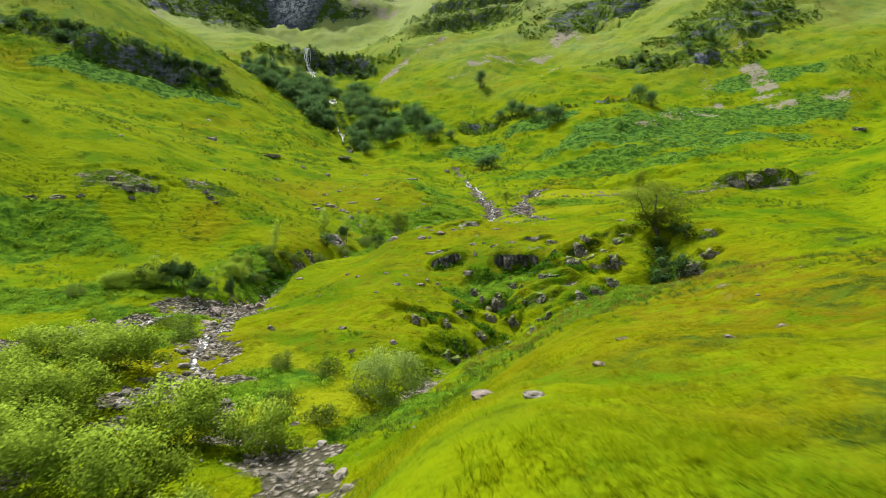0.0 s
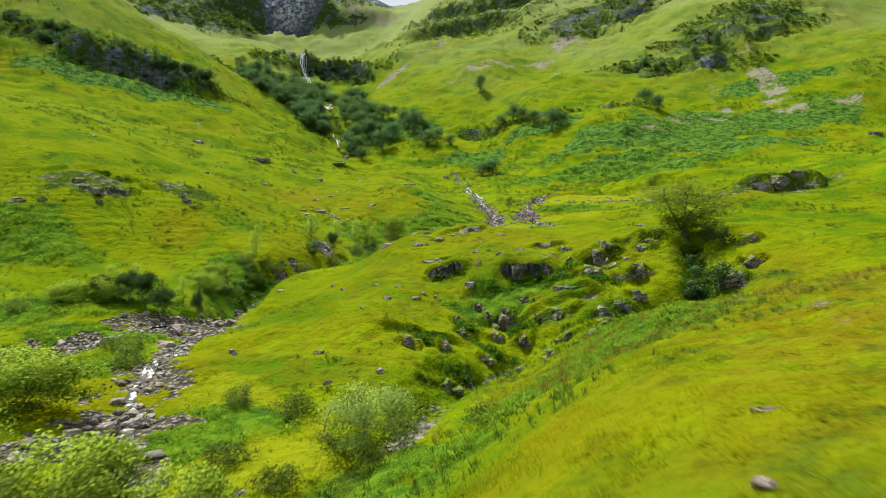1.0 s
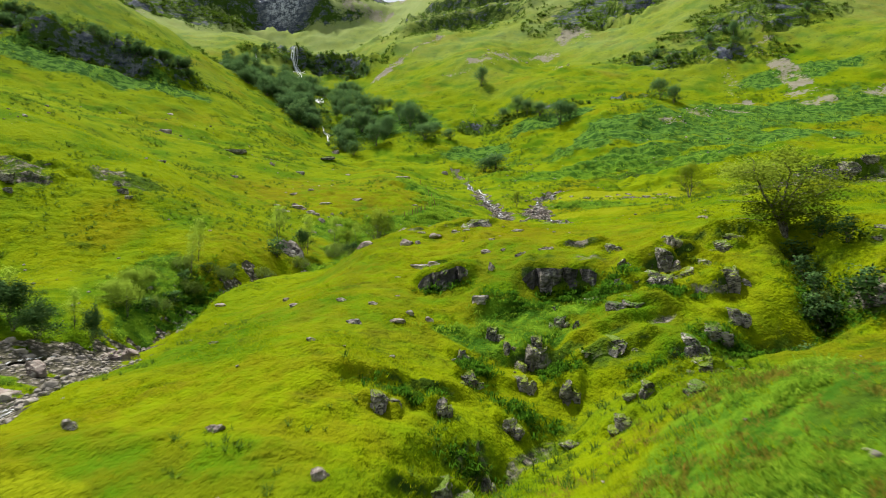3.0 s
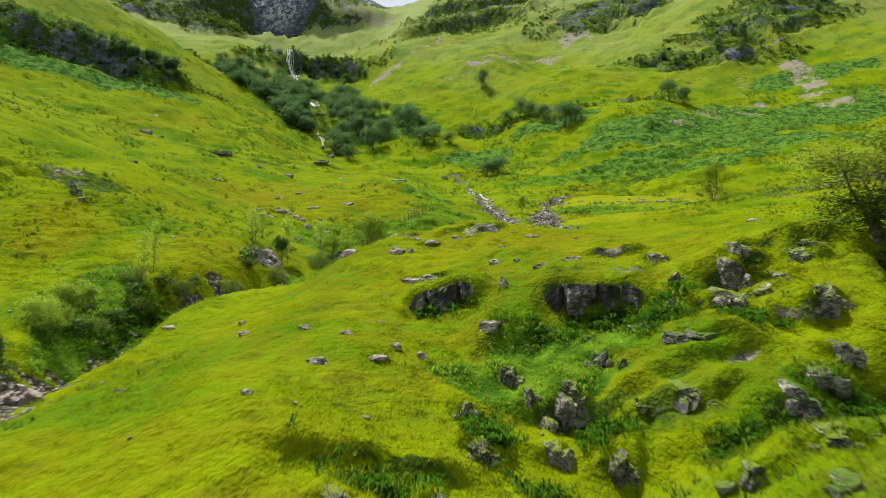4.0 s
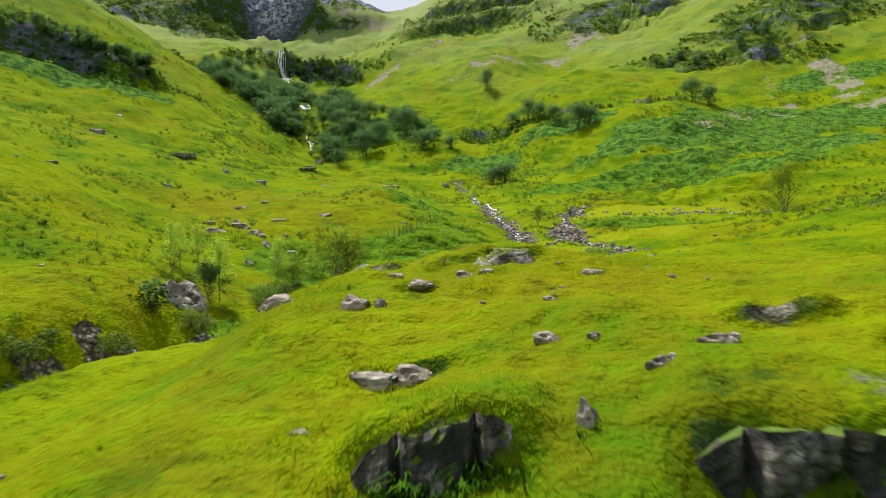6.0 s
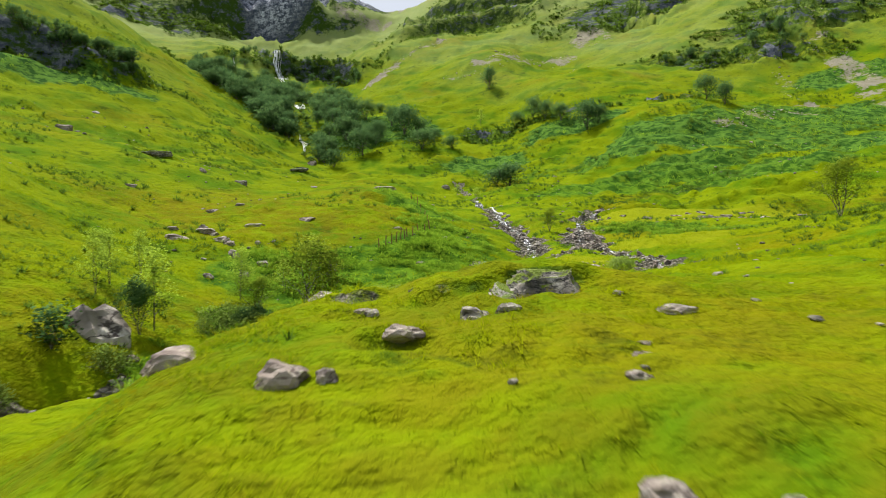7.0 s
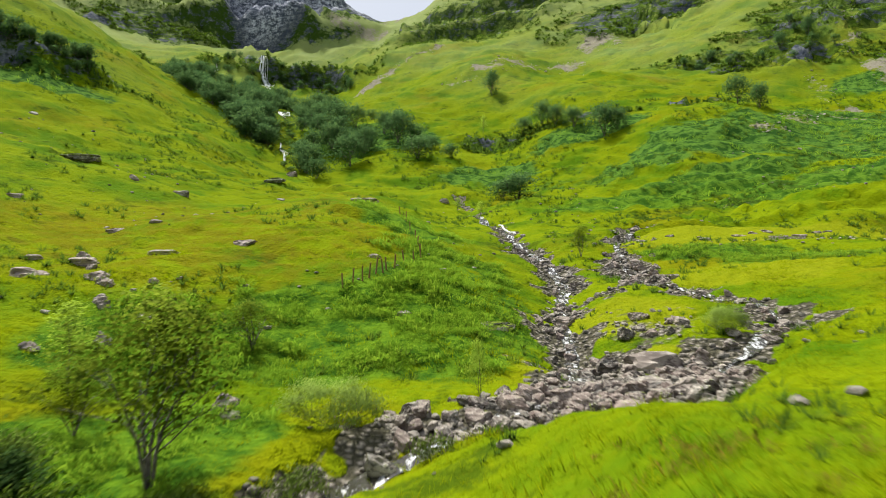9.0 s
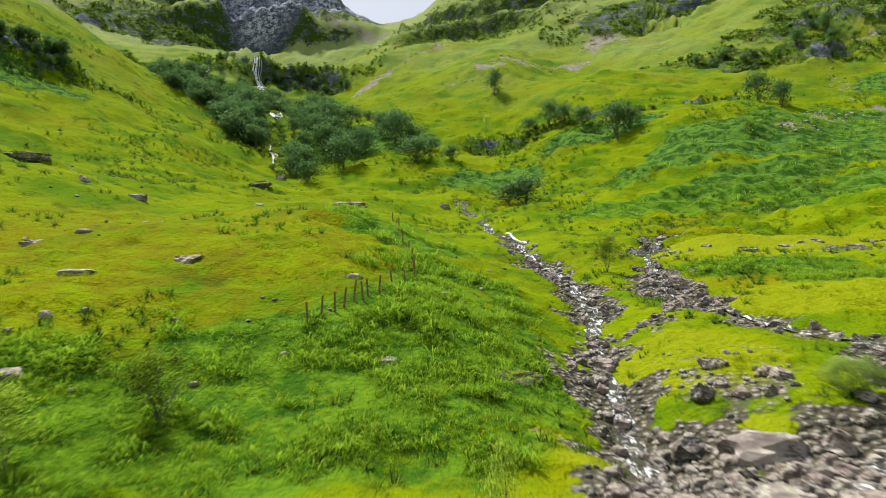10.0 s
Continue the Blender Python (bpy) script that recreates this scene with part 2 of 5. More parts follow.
def height(x, y):
    x, y = np.asarray(x, float), np.asarray(y, float)
    z = broad(x, y)
    far = smooth(150, 420, y)
    z = z + far * 2.4 * fractal(x, y, 46, 3, 3) + smooth(90, 200, y + np.abs(x)) * 0.7 * fractal(x, y, 15, 8, 2)
    for line, wide, deep in ((BURN, 2.2, 0.9), (SIDE_BURN, 2.6, 0.7), (OLD_BED, 3.0, 0.5), (SIDE_BED, 2.5, 0.3), (GULLY, 1.4, 0.95), (PIT, 1.2, 2.0), (HOLLOW, 0.9, 1.2)):
        d, _ = along(x, y, line)
        z = z - deep * (1 + (1.9 * oval(x, y, -21, 103, 10, 18) if line is BURN else 0)) * np.exp(-(d / wide) ** 2)
    z = z * np.ones(np.shape(x))
    for ax, ay, bx, by, step in BANKS:
        near = np.nonzero(np.hypot(x - (ax + bx) / 2, y - (ay + by) / 2) < 0.62 * math.hypot(bx - ax, by - ay) + 5 * step + 2)
        if near[0].size:
            z[near] += lip(x[near], y[near], ax, ay, bx, by, step)
    # each outcrop of the bank breaks out of a turf step of its own
    for cx, cy, wide, tall, turn in LEDGES:
        near = np.nonzero((np.abs(x - cx) < wide + 2) & (np.abs(y - cy) < 2.5 * tall + 2))
        if near[0].size:
            c, e = math.cos(radians(turn)), math.sin(radians(turn))
            nx, ny = x[near], y[near]
            u, s = (nx - cx) * c + (ny - cy) * e, -(nx - cx) * e + (ny - cy) * c
            s = s + 0.22 * ripple(nx, ny, 0.9, 23) + 0.10 * ripple(nx, ny, 0.35, 24)
            ends = 1 - smooth(0.42, 0.68, np.abs(u) / wide)
            rise = 0.38 * tall * smooth(-0.12, 0.16, s) * np.exp(-(np.maximum(s, 0) / (1.5 * tall + 0.5)) ** 2)
            z[near] += ends * (rise - 0.10 * tall * np.exp(-((s + 0.5) / 0.55) ** 2))
    for cx, cy, rx, ry, turn, step, share, *phase in CRAGS:
        m = oval(x, y, cx, cy, rx, ry, turn) * share
        if step < 16:
            m = m * smooth(-0.25, 0.2, fractal(x, y, step * 3.2, 17, 2))
        if not np.any(m):
            continue
        shift = (0.4 if step > 16 else 0.75) * fractal(x, y, step * 2.2, 11, 3) + (phase[0] if phase else 0)
        level = z / step + shift
        whole = np.floor(level)
        bench = (whole + 0.25 * (level - whole) + 0.75 * smooth(0.35, 0.66, level - whole) - shift) * step
        z = z + m * (bench - z) + m * 0.20 * step * np.abs(fractal(x, y, step * 0.6, 14, 4, 0.6)) - m * 0.06 * step
    # terracettes: short broken turf steps across the slopes
    for size, step, seed in ((9.0, 0.55, 71), (14.0, 0.9, 75), (40.0, 3.0, 79)):
        far_one = step > 2
        m = smooth(0.12, 0.5, fractal(x, y, size, seed, 3)) * (0.7 * smooth(170, 260, y) if far_one else 0.4 * (1 - smooth(180, 260, y)))
        shift = 0.5 * fractal(x, y, size * 0.5, seed + 4, 3)
        lev = z / step + shift
        whole = np.floor(lev)
        z = z + 0.6 * m * ((whole + smooth(0.3, 0.7, lev - whole) - shift) * step - z)
    z = z + 1.25 * np.exp(-((x - 2.4) / 5.0) ** 2 - ((y - 108.2) / 3.4) ** 2) + 0.55 * np.exp(-((x - 3.6) / 4.0) ** 2 - ((y - 116) / 5.0) ** 2) - 0.75 * np.exp(-((x - 8.6) / 3.4) ** 2 - ((y - 81.8) / 1.9) ** 2) + 0.85 * np.exp(-((x - 0.9) / 3.4) ** 2 - ((y - 86.0) / 3.0) ** 2) - 0.4 * np.exp(-((x - 8.4) / 3.2) ** 2 - ((y - 84.9) / 1.2) ** 2)
    # the stony meeting of the two burns behind the knoll
    bed = 14.7 + 0.05 * (y - 135) + 0.06 * np.maximum(x - 8, 0)
    z = z + oval(x, y, 7, 137.5, 9.5, 5.0, 35) * (np.minimum(z, bed) - z)
    cap = np.maximum(bed, 16.7 - 0.5 * (y - 127) + 0.8 * np.maximum(x - 8.5, 0))
    z = z + smooth(124.5, 128, y) * (1 - smooth(143, 147, y)) * smooth(-4, 0, x) * (1 - smooth(20, 25, x)) * (np.minimum(z, cap) - z)
    d, _ = along(x, y, CLEFT)
    z = z - 15 * np.exp(-(d / 7.0) ** 2)
    # the bracken bank above the flat
    z = z + 1.0 * oval(x, y, 55, 233, 42, 14, 15) * np.abs(fractal(x, y, 5.5, 45, 3))
    # hummocks and tussocks
    z = z + smooth(160, 250, y) * 0.55 * fractal(x, y, 6.5, 43, 3, 0.6)
    z = z + 0.22 * fractal(x, y, 5.5, 31, 2) + 0.16 * np.abs(fractal(x, y, 1.7, 35, 3)) + 0.05 * ripple(x, y, 0.6, 37)
    return z
# ---- end of landform ----

# ---- materials ----
def material(name, rough=0.9, specular=0.3):
    m = bpy.data.materials.new(name)
    m.use_nodes = True
    b = m.node_tree.nodes["Principled BSDF"]
    b.inputs["Roughness"].default_value = rough
    b.inputs["Specular IOR Level"].default_value = specular
    return m, m.node_tree, b


def node(tree, kind, **values):
    n = tree.nodes.new(kind)
    for key, value in values.items():
        n.inputs[key.replace("_", " ")].default_value = value
    return n


def noise_node(tree, size, detail=3.0, rough=0.55, stretch=None, at=None):
    """Noise with features of about that many metres, in world or object space."""
    n = node(tree, "ShaderNodeTexNoise", Scale=1.0 / size, Detail=detail, Roughness=rough)
    if at is None:
        at = tree.nodes.new("ShaderNodeNewGeometry").outputs["Position"]
    if stretch:
        mp = node(tree, "ShaderNodeMapping", Scale=stretch)
        tree.links.new(at, mp.inputs["Vector"])
        at = mp.outputs[0]
    tree.links.new(at, n.inputs["Vector"])
    return n.outputs["Fac"]


def step_node(tree, value, low, high):
    n = node(tree, "ShaderNodeMapRange", From_Min=low, From_Max=high)
    n.interpolation_type = "SMOOTHSTEP"
    tree.links.new(value, n.inputs["Value"])
    return n.outputs[0]


def maths(tree, op, a, b=None):
    n = tree.nodes.new("ShaderNodeMath")
    n.operation = op
    for k, v in enumerate((a, b)):
        if v is None:
            continue
        if isinstance(v, (int, float)):
            n.inputs[k].default_value = v
        else:
            tree.links.new(v, n.inputs[k])
    return n.outputs[0]


def blend(tree, fac, a, b):
    n = tree.nodes.new("ShaderNodeMix")
    n.data_type = "RGBA"
    for socket, v in ((n.inputs[0], fac), (n.inputs[6], a), (n.inputs[7], b)):
        if isinstance(v, tuple):
            socket.default_value = (*v, 1)
        elif isinstance(v, (int, float)):
            socket.default_value = v
        else:
            tree.links.new(v, socket)
    return n.outputs[2]


def bump(tree, shader, value, distance, strength=1.0):
    n = node(tree, "ShaderNodeBump", Strength=strength, Distance=distance)
    tree.links.new(value, n.inputs["Height"])
    tree.links.new(n.outputs[0], shader.inputs["Normal"])
    return n


LIME, GREEN, OCHRE, RUST = (0.148, 0.205, 0.0012), (0.066, 0.142, 0.0025), (0.165, 0.158, 0.002), (0.115, 0.078, 0.006)
HEATH = (0.034, 0.070, 0.003)
FERN, DEEP_FERN = (0.094, 0.185, 0.009), (0.034, 0.095, 0.006)
STONE, STONE_DARK, LICHEN, MOSS = (0.375, 0.338, 0.295), (0.088, 0.080, 0.069), (0.56, 0.54, 0.48), (0.11, 0.145, 0.010)


def grass_colour(tree, wild=0.8):
    c = blend(tree, step_node(tree, noise_node(tree, 9.0, 4), 0.42, 0.68), LIME, GREEN)
    c = blend(tree, maths(tree, "MULTIPLY", step_node(tree, noise_node(tree, 21.0, 5, 0.6), 0.52, 0.70), 0.7), c, OCHRE)
    c = blend(tree, maths(tree, "MULTIPLY", step_node(tree, noise_node(tree, 1.1, 3), 0.5, 0.75), 0.45), c, GREEN)
    c = blend(tree, maths(tree, "MULTIPLY", step_node(tree, noise_node(tree, 5.0, 7, 0.74, (1, 1, 1.6)), 0.54, 0.66), wild), c, HEATH)
    c = blend(tree, maths(tree, "MULTIPLY", step_node(tree, noise_node(tree, 1.7, 6, 0.7, (1, 1, 1.8)), 0.585, 0.67), 0.7 * wild), c, HEATH)
    return blend(tree, maths(tree, "MULTIPLY", step_node(tree, noise_node(tree, 0.35, 2), 0.55, 0.8), 0.35), c, OCHRE)


def rock_colour(tree, at=None):
    """Grey rock: mottled, with pale lichen, upward faces painted paler as top light, with dark cracks."""
    c = blend(tree, step_node(tree, noise_node(tree, 1.3, 5, 0.65, at=at), 0.36, 0.64), STONE_DARK, STONE)
    n = tree.nodes.new("ShaderNodeSeparateXYZ")
    tree.links.new(tree.nodes.new("ShaderNodeNewGeometry").outputs["Normal"], n.inputs[0])
    # lichen patches, widened on upward faces to paint light from above
    crust_toplight = maths(tree, "ADD", noise_node(tree, 0.45, 5, 0.7, at=at), maths(tree, "MULTIPLY", n.outputs["Z"], 0.11))
    c = blend(tree, maths(tree, "MULTIPLY", step_node(tree, crust_toplight, 0.56, 0.72), 0.85), c, LICHEN)
    c = blend(tree, maths(tree, "MULTIPLY", step_node(tree, noise_node(tree, 0.16, 3, at=at), 0.55, 0.8), 0.6), c, STONE_DARK)
    crack = maths(tree, "ABSOLUTE", maths(tree, "SUBTRACT", noise_node(tree, 0.55, 4, 0.6, (0.6, 0.6, 1.9), at=at), 0.5))
    return blend(tree, step_node(tree, crack, 0.004, 0.035), (0.022, 0.021, 0.02), c)


# the ground: grass, bracken, dry grass, gravel and bare rock where it is steep
turf, tt, ts = material("hill_turf", 1.0, 0.02)
cover = tt.nodes.new("ShaderNodeAttribute")
cover.attribute_name = "cover"
parts_of = tt.nodes.new("ShaderNodeSeparateColor")
tt.links.new(cover.outputs["Color"], parts_of.inputs[0])
fern_m, gravel_m, dry_m = parts_of.outputs
ground_c = grass_colour(tt)
# grass paler and bluer with height: distance haze put into its colour
high = tt.nodes.new("ShaderNodeSeparateXYZ")
tt.links.new(tt.nodes.new("ShaderNodeNewGeometry").outputs["Position"], high.inputs[0])
pale = maths(tt, "MULTIPLY", step_node(tt, maths(tt, "ADD", high.outputs["Z"], maths(tt, "MULTIPLY", noise_node(tt, 40.0, 5), 120.0)), 125.0, 265.0), 0.75)
ground_c = blend(tt, pale, ground_c, blend(tt, noise_node(tt, 8.0, 5, 0.7), (0.31, 0.35, 0.17), (0.17, 0.23, 0.08)))
ground_c = blend(tt, maths(tt, "MULTIPLY", dry_m, step_node(tt, noise_node(tt, 1.8, 4), 0.35, 0.62)), ground_c, blend(tt, noise_node(tt, 0.8, 3), OCHRE, RUST))
hill = step_node(tt, high.outputs["Z"], 28.0, 46.0)
wet_moss = tt.nodes.new("ShaderNodeAttribute")
wet_moss.attribute_name = "moss"
ground_c = blend(tt, step_node(tt, maths(tt, "ADD", wet_moss.outputs["Fac"], maths(tt, "SUBTRACT", maths(tt, "MULTIPLY", noise_node(tt, 2.0, 5, 0.65), 1.2), 0.6)), 0.3, 0.7), ground_c,
                 blend(tt, noise_node(tt, 0.7, 4), (0.225, 0.250, 0.004), (0.135, 0.185, 0.005)))
# bracken, its tint bluer on higher ground as painted haze
ground_c = blend(tt, step_node(tt, maths(tt, "ADD", fern_m, maths(tt, "SUBTRACT", maths(tt, "MULTIPLY", noise_node(tt, 2.2, 4), 1.2), 0.6)), 0.3, 0.7), ground_c,
                 blend(tt, step_node(tt, noise_node(tt, 2.0, 6, 0.68), 0.42, 0.58), blend(tt, hill, FERN, (0.086, 0.180, 0.022)), blend(tt, hill, DEEP_FERN, (0.022, 0.070, 0.010))))
pebbles = node(tt, "ShaderNodeTexVoronoi", Scale=2.6)
tt.links.new(tt.nodes.new("ShaderNodeNewGeometry").outputs["Position"], pebbles.inputs["Vector"])
gravel_c = blend(tt, step_node(tt, high.outputs["Z"], 26.0, 40.0), blend(tt, step_node(tt, pebbles.outputs["Distance"], 0.1, 0.55), blend(tt, noise_node(tt, 3.0, 3), (0.40, 0.365, 0.315), (0.23, 0.21, 0.18)), (0.075, 0.072, 0.050)), blend(tt, noise_node(tt, 3.0, 4), (0.33, 0.295, 0.265), (0.17, 0.175, 0.09)))
ground_c = blend(tt, step_node(tt, maths(tt, "ADD", gravel_m, maths(tt, "SUBTRACT", maths(tt, "MULTIPLY", noise_node(tt, 1.6, 5, 0.7), 1.4), 0.7)), 0.38, 0.62), ground_c, gravel_c)
geo = tt.nodes.new("ShaderNodeNewGeometry")
up = tt.nodes.new("ShaderNodeSeparateXYZ")
tt.links.new(geo.outputs["Normal"], up.inputs[0])
steep = maths(tt, "SUBTRACT", 1.0, step_node(tt, maths(tt, "ADD", up.outputs["Z"], maths(tt, "MULTIPLY", maths(tt, "SUBTRACT", noise_node(tt, 3.5, 5, 0.65), 0.5), 0.55)), 0.40, 0.54))
# far rock: blue-grey tint carries the haze; low rock stays warm grey
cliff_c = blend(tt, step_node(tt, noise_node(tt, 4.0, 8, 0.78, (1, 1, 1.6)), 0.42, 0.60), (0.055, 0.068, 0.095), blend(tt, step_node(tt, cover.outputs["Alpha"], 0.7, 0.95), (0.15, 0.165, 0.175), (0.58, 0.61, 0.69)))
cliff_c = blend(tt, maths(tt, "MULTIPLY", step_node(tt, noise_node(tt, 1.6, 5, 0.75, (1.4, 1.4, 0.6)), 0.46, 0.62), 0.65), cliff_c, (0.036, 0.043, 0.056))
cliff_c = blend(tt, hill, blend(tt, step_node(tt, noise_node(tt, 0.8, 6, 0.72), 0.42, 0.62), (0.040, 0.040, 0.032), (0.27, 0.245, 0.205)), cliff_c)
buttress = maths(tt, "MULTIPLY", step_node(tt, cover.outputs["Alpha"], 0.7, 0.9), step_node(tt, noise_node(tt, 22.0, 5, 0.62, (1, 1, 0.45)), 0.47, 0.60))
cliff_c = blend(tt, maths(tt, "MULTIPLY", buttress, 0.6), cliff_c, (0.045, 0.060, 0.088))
bare = step_node(tt, maths(tt, "ADD", cover.outputs["Alpha"], maths(tt, "SUBTRACT", maths(tt, "MULTIPLY", noise_node(tt, 7.0, 7, 0.72, (1, 1, 2.0)), 1.5), 0.75)), 0.48, 0.62)
# dark heath patches, also used to paint the shade pool below the rowan
heath_and_shade = step_node(tt, maths(tt, "ADD", cover.outputs["Alpha"], maths(tt, "SUBTRACT", maths(tt, "MULTIPLY", noise_node(tt, 5.0, 6, 0.7), 1.4), 0.7)), 0.30, 0.5)
ground_c = blend(tt, maths(tt, "MULTIPLY", heath_and_shade, 0.9), ground_c, blend(tt, step_node(tt, noise_node(tt, 2.0, 5, 0.7), 0.42, 0.6), (0.020, 0.048, 0.006), (0.060, 0.110, 0.008)))
overgrown = step_node(tt, maths(tt, "ADD", noise_node(tt, 5.0, 6, 0.7), maths(tt, "MULTIPLY", step_node(tt, cover.outputs["Alpha"], 0.7, 0.95), 0.4)), 0.50, 0.64)
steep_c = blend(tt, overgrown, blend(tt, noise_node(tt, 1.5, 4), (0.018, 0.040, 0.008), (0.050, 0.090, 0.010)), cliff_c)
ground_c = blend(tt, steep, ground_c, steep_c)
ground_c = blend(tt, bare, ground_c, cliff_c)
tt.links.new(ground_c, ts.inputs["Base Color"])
relief = maths(tt, "ADD", maths(tt, "MULTIPLY", noise_node(tt, 0.22, 3), 0.5), noise_node(tt, 0.9, 4, 0.65))
relief = maths(tt, "ADD", relief, maths(tt, "MULTIPLY", maths(tt, "MULTIPLY", gravel_m, pebbles.outputs["Distance"]), -1.6))
bump(tt, ts, relief, 0.30, 1.0)

# loose rock
rock_mat, rt, rs = material("lichened_rock", 0.85, 0.3)
spot = rt.nodes.new("ShaderNodeTexCoord").outputs["Object"]
rock_c = rock_colour(rt, spot)
shade_of = rt.nodes.new("ShaderNodeObjectInfo").outputs["Random"]
rock_c = blend(rt, maths(rt, "MULTIPLY", shade_of, 0.45), rock_c, (0.30, 0.215, 0.185))
rgeo = rt.nodes.new("ShaderNodeNewGeometry")
rup = rt.nodes.new("ShaderNodeSeparateXYZ")
rt.links.new(rgeo.outputs["Normal"], rup.inputs[0])
mossy = step_node(rt, maths(rt, "ADD", maths(rt, "MULTIPLY", rup.outputs["Z"], 0.5), noise_node(rt, 0.5, 4, at=spot)), 1.0, 1.12)
rt.links.new(blend(rt, mossy, rock_c, MOSS), rs.inputs["Base Color"])
bump(rt, rs, noise_node(rt, 0.25, 5, 0.7, at=spot), 0.12, 0.9)

# outcrops: streaked, with turf on the tops
def crag_material(name, streaks):
    m, t, b = material(name, 0.75, 0.3)
    c = rock_colour(t)
    c = blend(t, maths(t, "MULTIPLY", step_node(t, noise_node(t, 0.9, 3, 0.6, (1, 1, 0.12)), 0.42, 0.6), streaks), c, (0.028, 0.027, 0.03))
    n = t.nodes.new("ShaderNodeSeparateXYZ")
    t.links.new(t.nodes.new("ShaderNodeNewGeometry").outputs["Normal"], n.inputs[0])
    c = blend(t, step_node(t, maths(t, "ADD", maths(t, "MULTIPLY", n.outputs["Z"], 0.7), noise_node(t, 0.7, 4)), 0.93, 1.05), c, grass_colour(t, 0.4))
    t.links.new(c, b.inputs["Base Color"])
    bump(t, b, noise_node(t, 0.35, 6, 0.7), 0.2, 1.0)
    return m


crag_mat = crag_material("weathered_outcrop", 0.15)
wet_mat = crag_material("wet_rock_face", 0.85)


def facing(t, middle=None):
    """The way a soft mass of blades faces: up, or out of the crown's middle, with some scatter from blade to blade."""
    rand = t.nodes.new("ShaderNodeNewGeometry").outputs["Random Per Island"]
    turn = node(t, "ShaderNodeTexWhiteNoise")
    turn.noise_dimensions = "1D"
    t.links.new(rand, turn.inputs["W"])
    off = t.nodes.new("ShaderNodeVectorMath")
    off.operation = "MULTIPLY_ADD"
    t.links.new(turn.outputs["Color"], off.inputs[0])
    off.inputs[1].default_value, off.inputs[2].default_value = ((0.9, 0.9, 0.4), (-0.45, -0.45, 0.9)) if middle is None else ((0.8, 0.8, 0.8), (-0.4, -0.4, -0.05))
    way = off.outputs[0]
    if middle is not None:
        at = t.nodes.new("ShaderNodeTexCoord").outputs["Object"]
        out = t.nodes.new("ShaderNodeVectorMath")
        out.operation = "SUBTRACT"
        t.links.new(at, out.inputs[0])
        out.inputs[1].default_value = (0, 0, middle)
        size = t.nodes.new("ShaderNodeVectorMath")
        size.operation = "SCALE"
        t.links.new(out.outputs[0], size.inputs[0])
        size.inputs["Scale"].default_value = 1.0 / middle
        world_way = t.nodes.new("ShaderNodeVectorTransform")
        world_way.vector_type, world_way.convert_from, world_way.convert_to = "NORMAL", "OBJECT", "WORLD"
        t.links.new(size.outputs[0], world_way.inputs[0])
        both = t.nodes.new("ShaderNodeVectorMath")
        t.links.new(world_way.outputs[0], both.inputs[0])
        t.links.new(way, both.inputs[1])
        way = both.outputs[0]
    unit = t.nodes.new("ShaderNodeVectorMath")
    unit.operation = "NORMALIZE"
    t.links.new(way, unit.inputs[0])
    return unit.outputs[0]


def soft_surface(m, t, b, c, middle=None):
    """Thin leaf: diffuse with some light passing through."""
    t.links.new(c, b.inputs["Base Color"])
    t.links.new(facing(t, middle), b.inputs["Normal"])
    see = t.nodes.new("ShaderNodeBsdfTranslucent")
    t.links.new(c, see.inputs["Color"])
    mix = node(t, "ShaderNodeMixShader", Fac=0.35)
    t.links.new(b.outputs[0], mix.inputs[1])
    t.links.new(see.outputs[0], mix.inputs[2])
    t.links.new(mix.outputs[0], t.nodes["Material Output"].inputs["Surface"])
    return m


def leaf_material(name, light, dark, middle):
    m, t, b = material(name, 0.8, 0.02)
    info = t.nodes.new("ShaderNodeNewGeometry").outputs["Random Per Island"]
    who = t.nodes.new("ShaderNodeObjectInfo").outputs["Random"]
    return soft_surface(m, t, b, blend(t, maths(t, "MULTIPLY", who, 0.4), blend(t, info, light, dark), dark), middle)


def blade_material(name, colours):
    m, t, b = material(name, 0.9, 0.0)
    info = t.nodes.new("ShaderNodeNewGeometry").outputs["Random Per Island"]
    c = blend(t, step_node(t, info, 0.2, 1.0), grass_colour(t, 0.15), colours[0]) if len(colours) == 1 else blend(t, info, colours[0], colours[1])
    return soft_surface(m, t, b, c)


birch_leaf = leaf_material("birch_leaves", (0.245, 0.325, 0.028), (0.155, 0.225, 0.020), 3.6)
willow_leaf = leaf_material("willow_leaves", (0.300, 0.420, 0.085), (0.190, 0.290, 0.055), 1.6)
alder_leaf = leaf_material("alder_leaves", (0.335, 0.475, 0.048), (0.230, 0.350, 0.034), 1.7)
wood_leaf = leaf_material("gorge_leaves", (0.140, 0.250, 0.070), (0.050, 0.120, 0.042), 4.0)
heath_blade = blade_material("heather_clumps", ((0.040, 0.085, 0.009), (0.095, 0.160, 0.016)))
rust_blade = blade_material("turning_bracken", ((0.130, 0.160, 0.016), (0.190, 0.125, 0.022)))
fern_blade = blade_material("bracken_fronds", ((0.085, 0.205, 0.012), (0.215, 0.335, 0.024)))
shade_fern_blade = blade_material("shade_dark_fern_fronds", ((0.022, 0.075, 0.006), (0.070, 0.170, 0.010)))
dry_blade = blade_material("dry_grass_blades", ((0.120, 0.138, 0.002), (0.170, 0.155, 0.004)))
grass_blade = blade_material("grass_blades", ((0.19, 0.235, 0.004),))
bark, bt, bs = material("grey_bark", 0.9, 0.2)
bt.links.new(blend(bt, step_node(bt, noise_node(bt, 0.12, 4, 0.6, (1, 1, 0.3)), 0.4, 0.65), (0.060, 0.052, 0.042), (0.22, 0.205, 0.18)), bs.inputs["Base Color"])
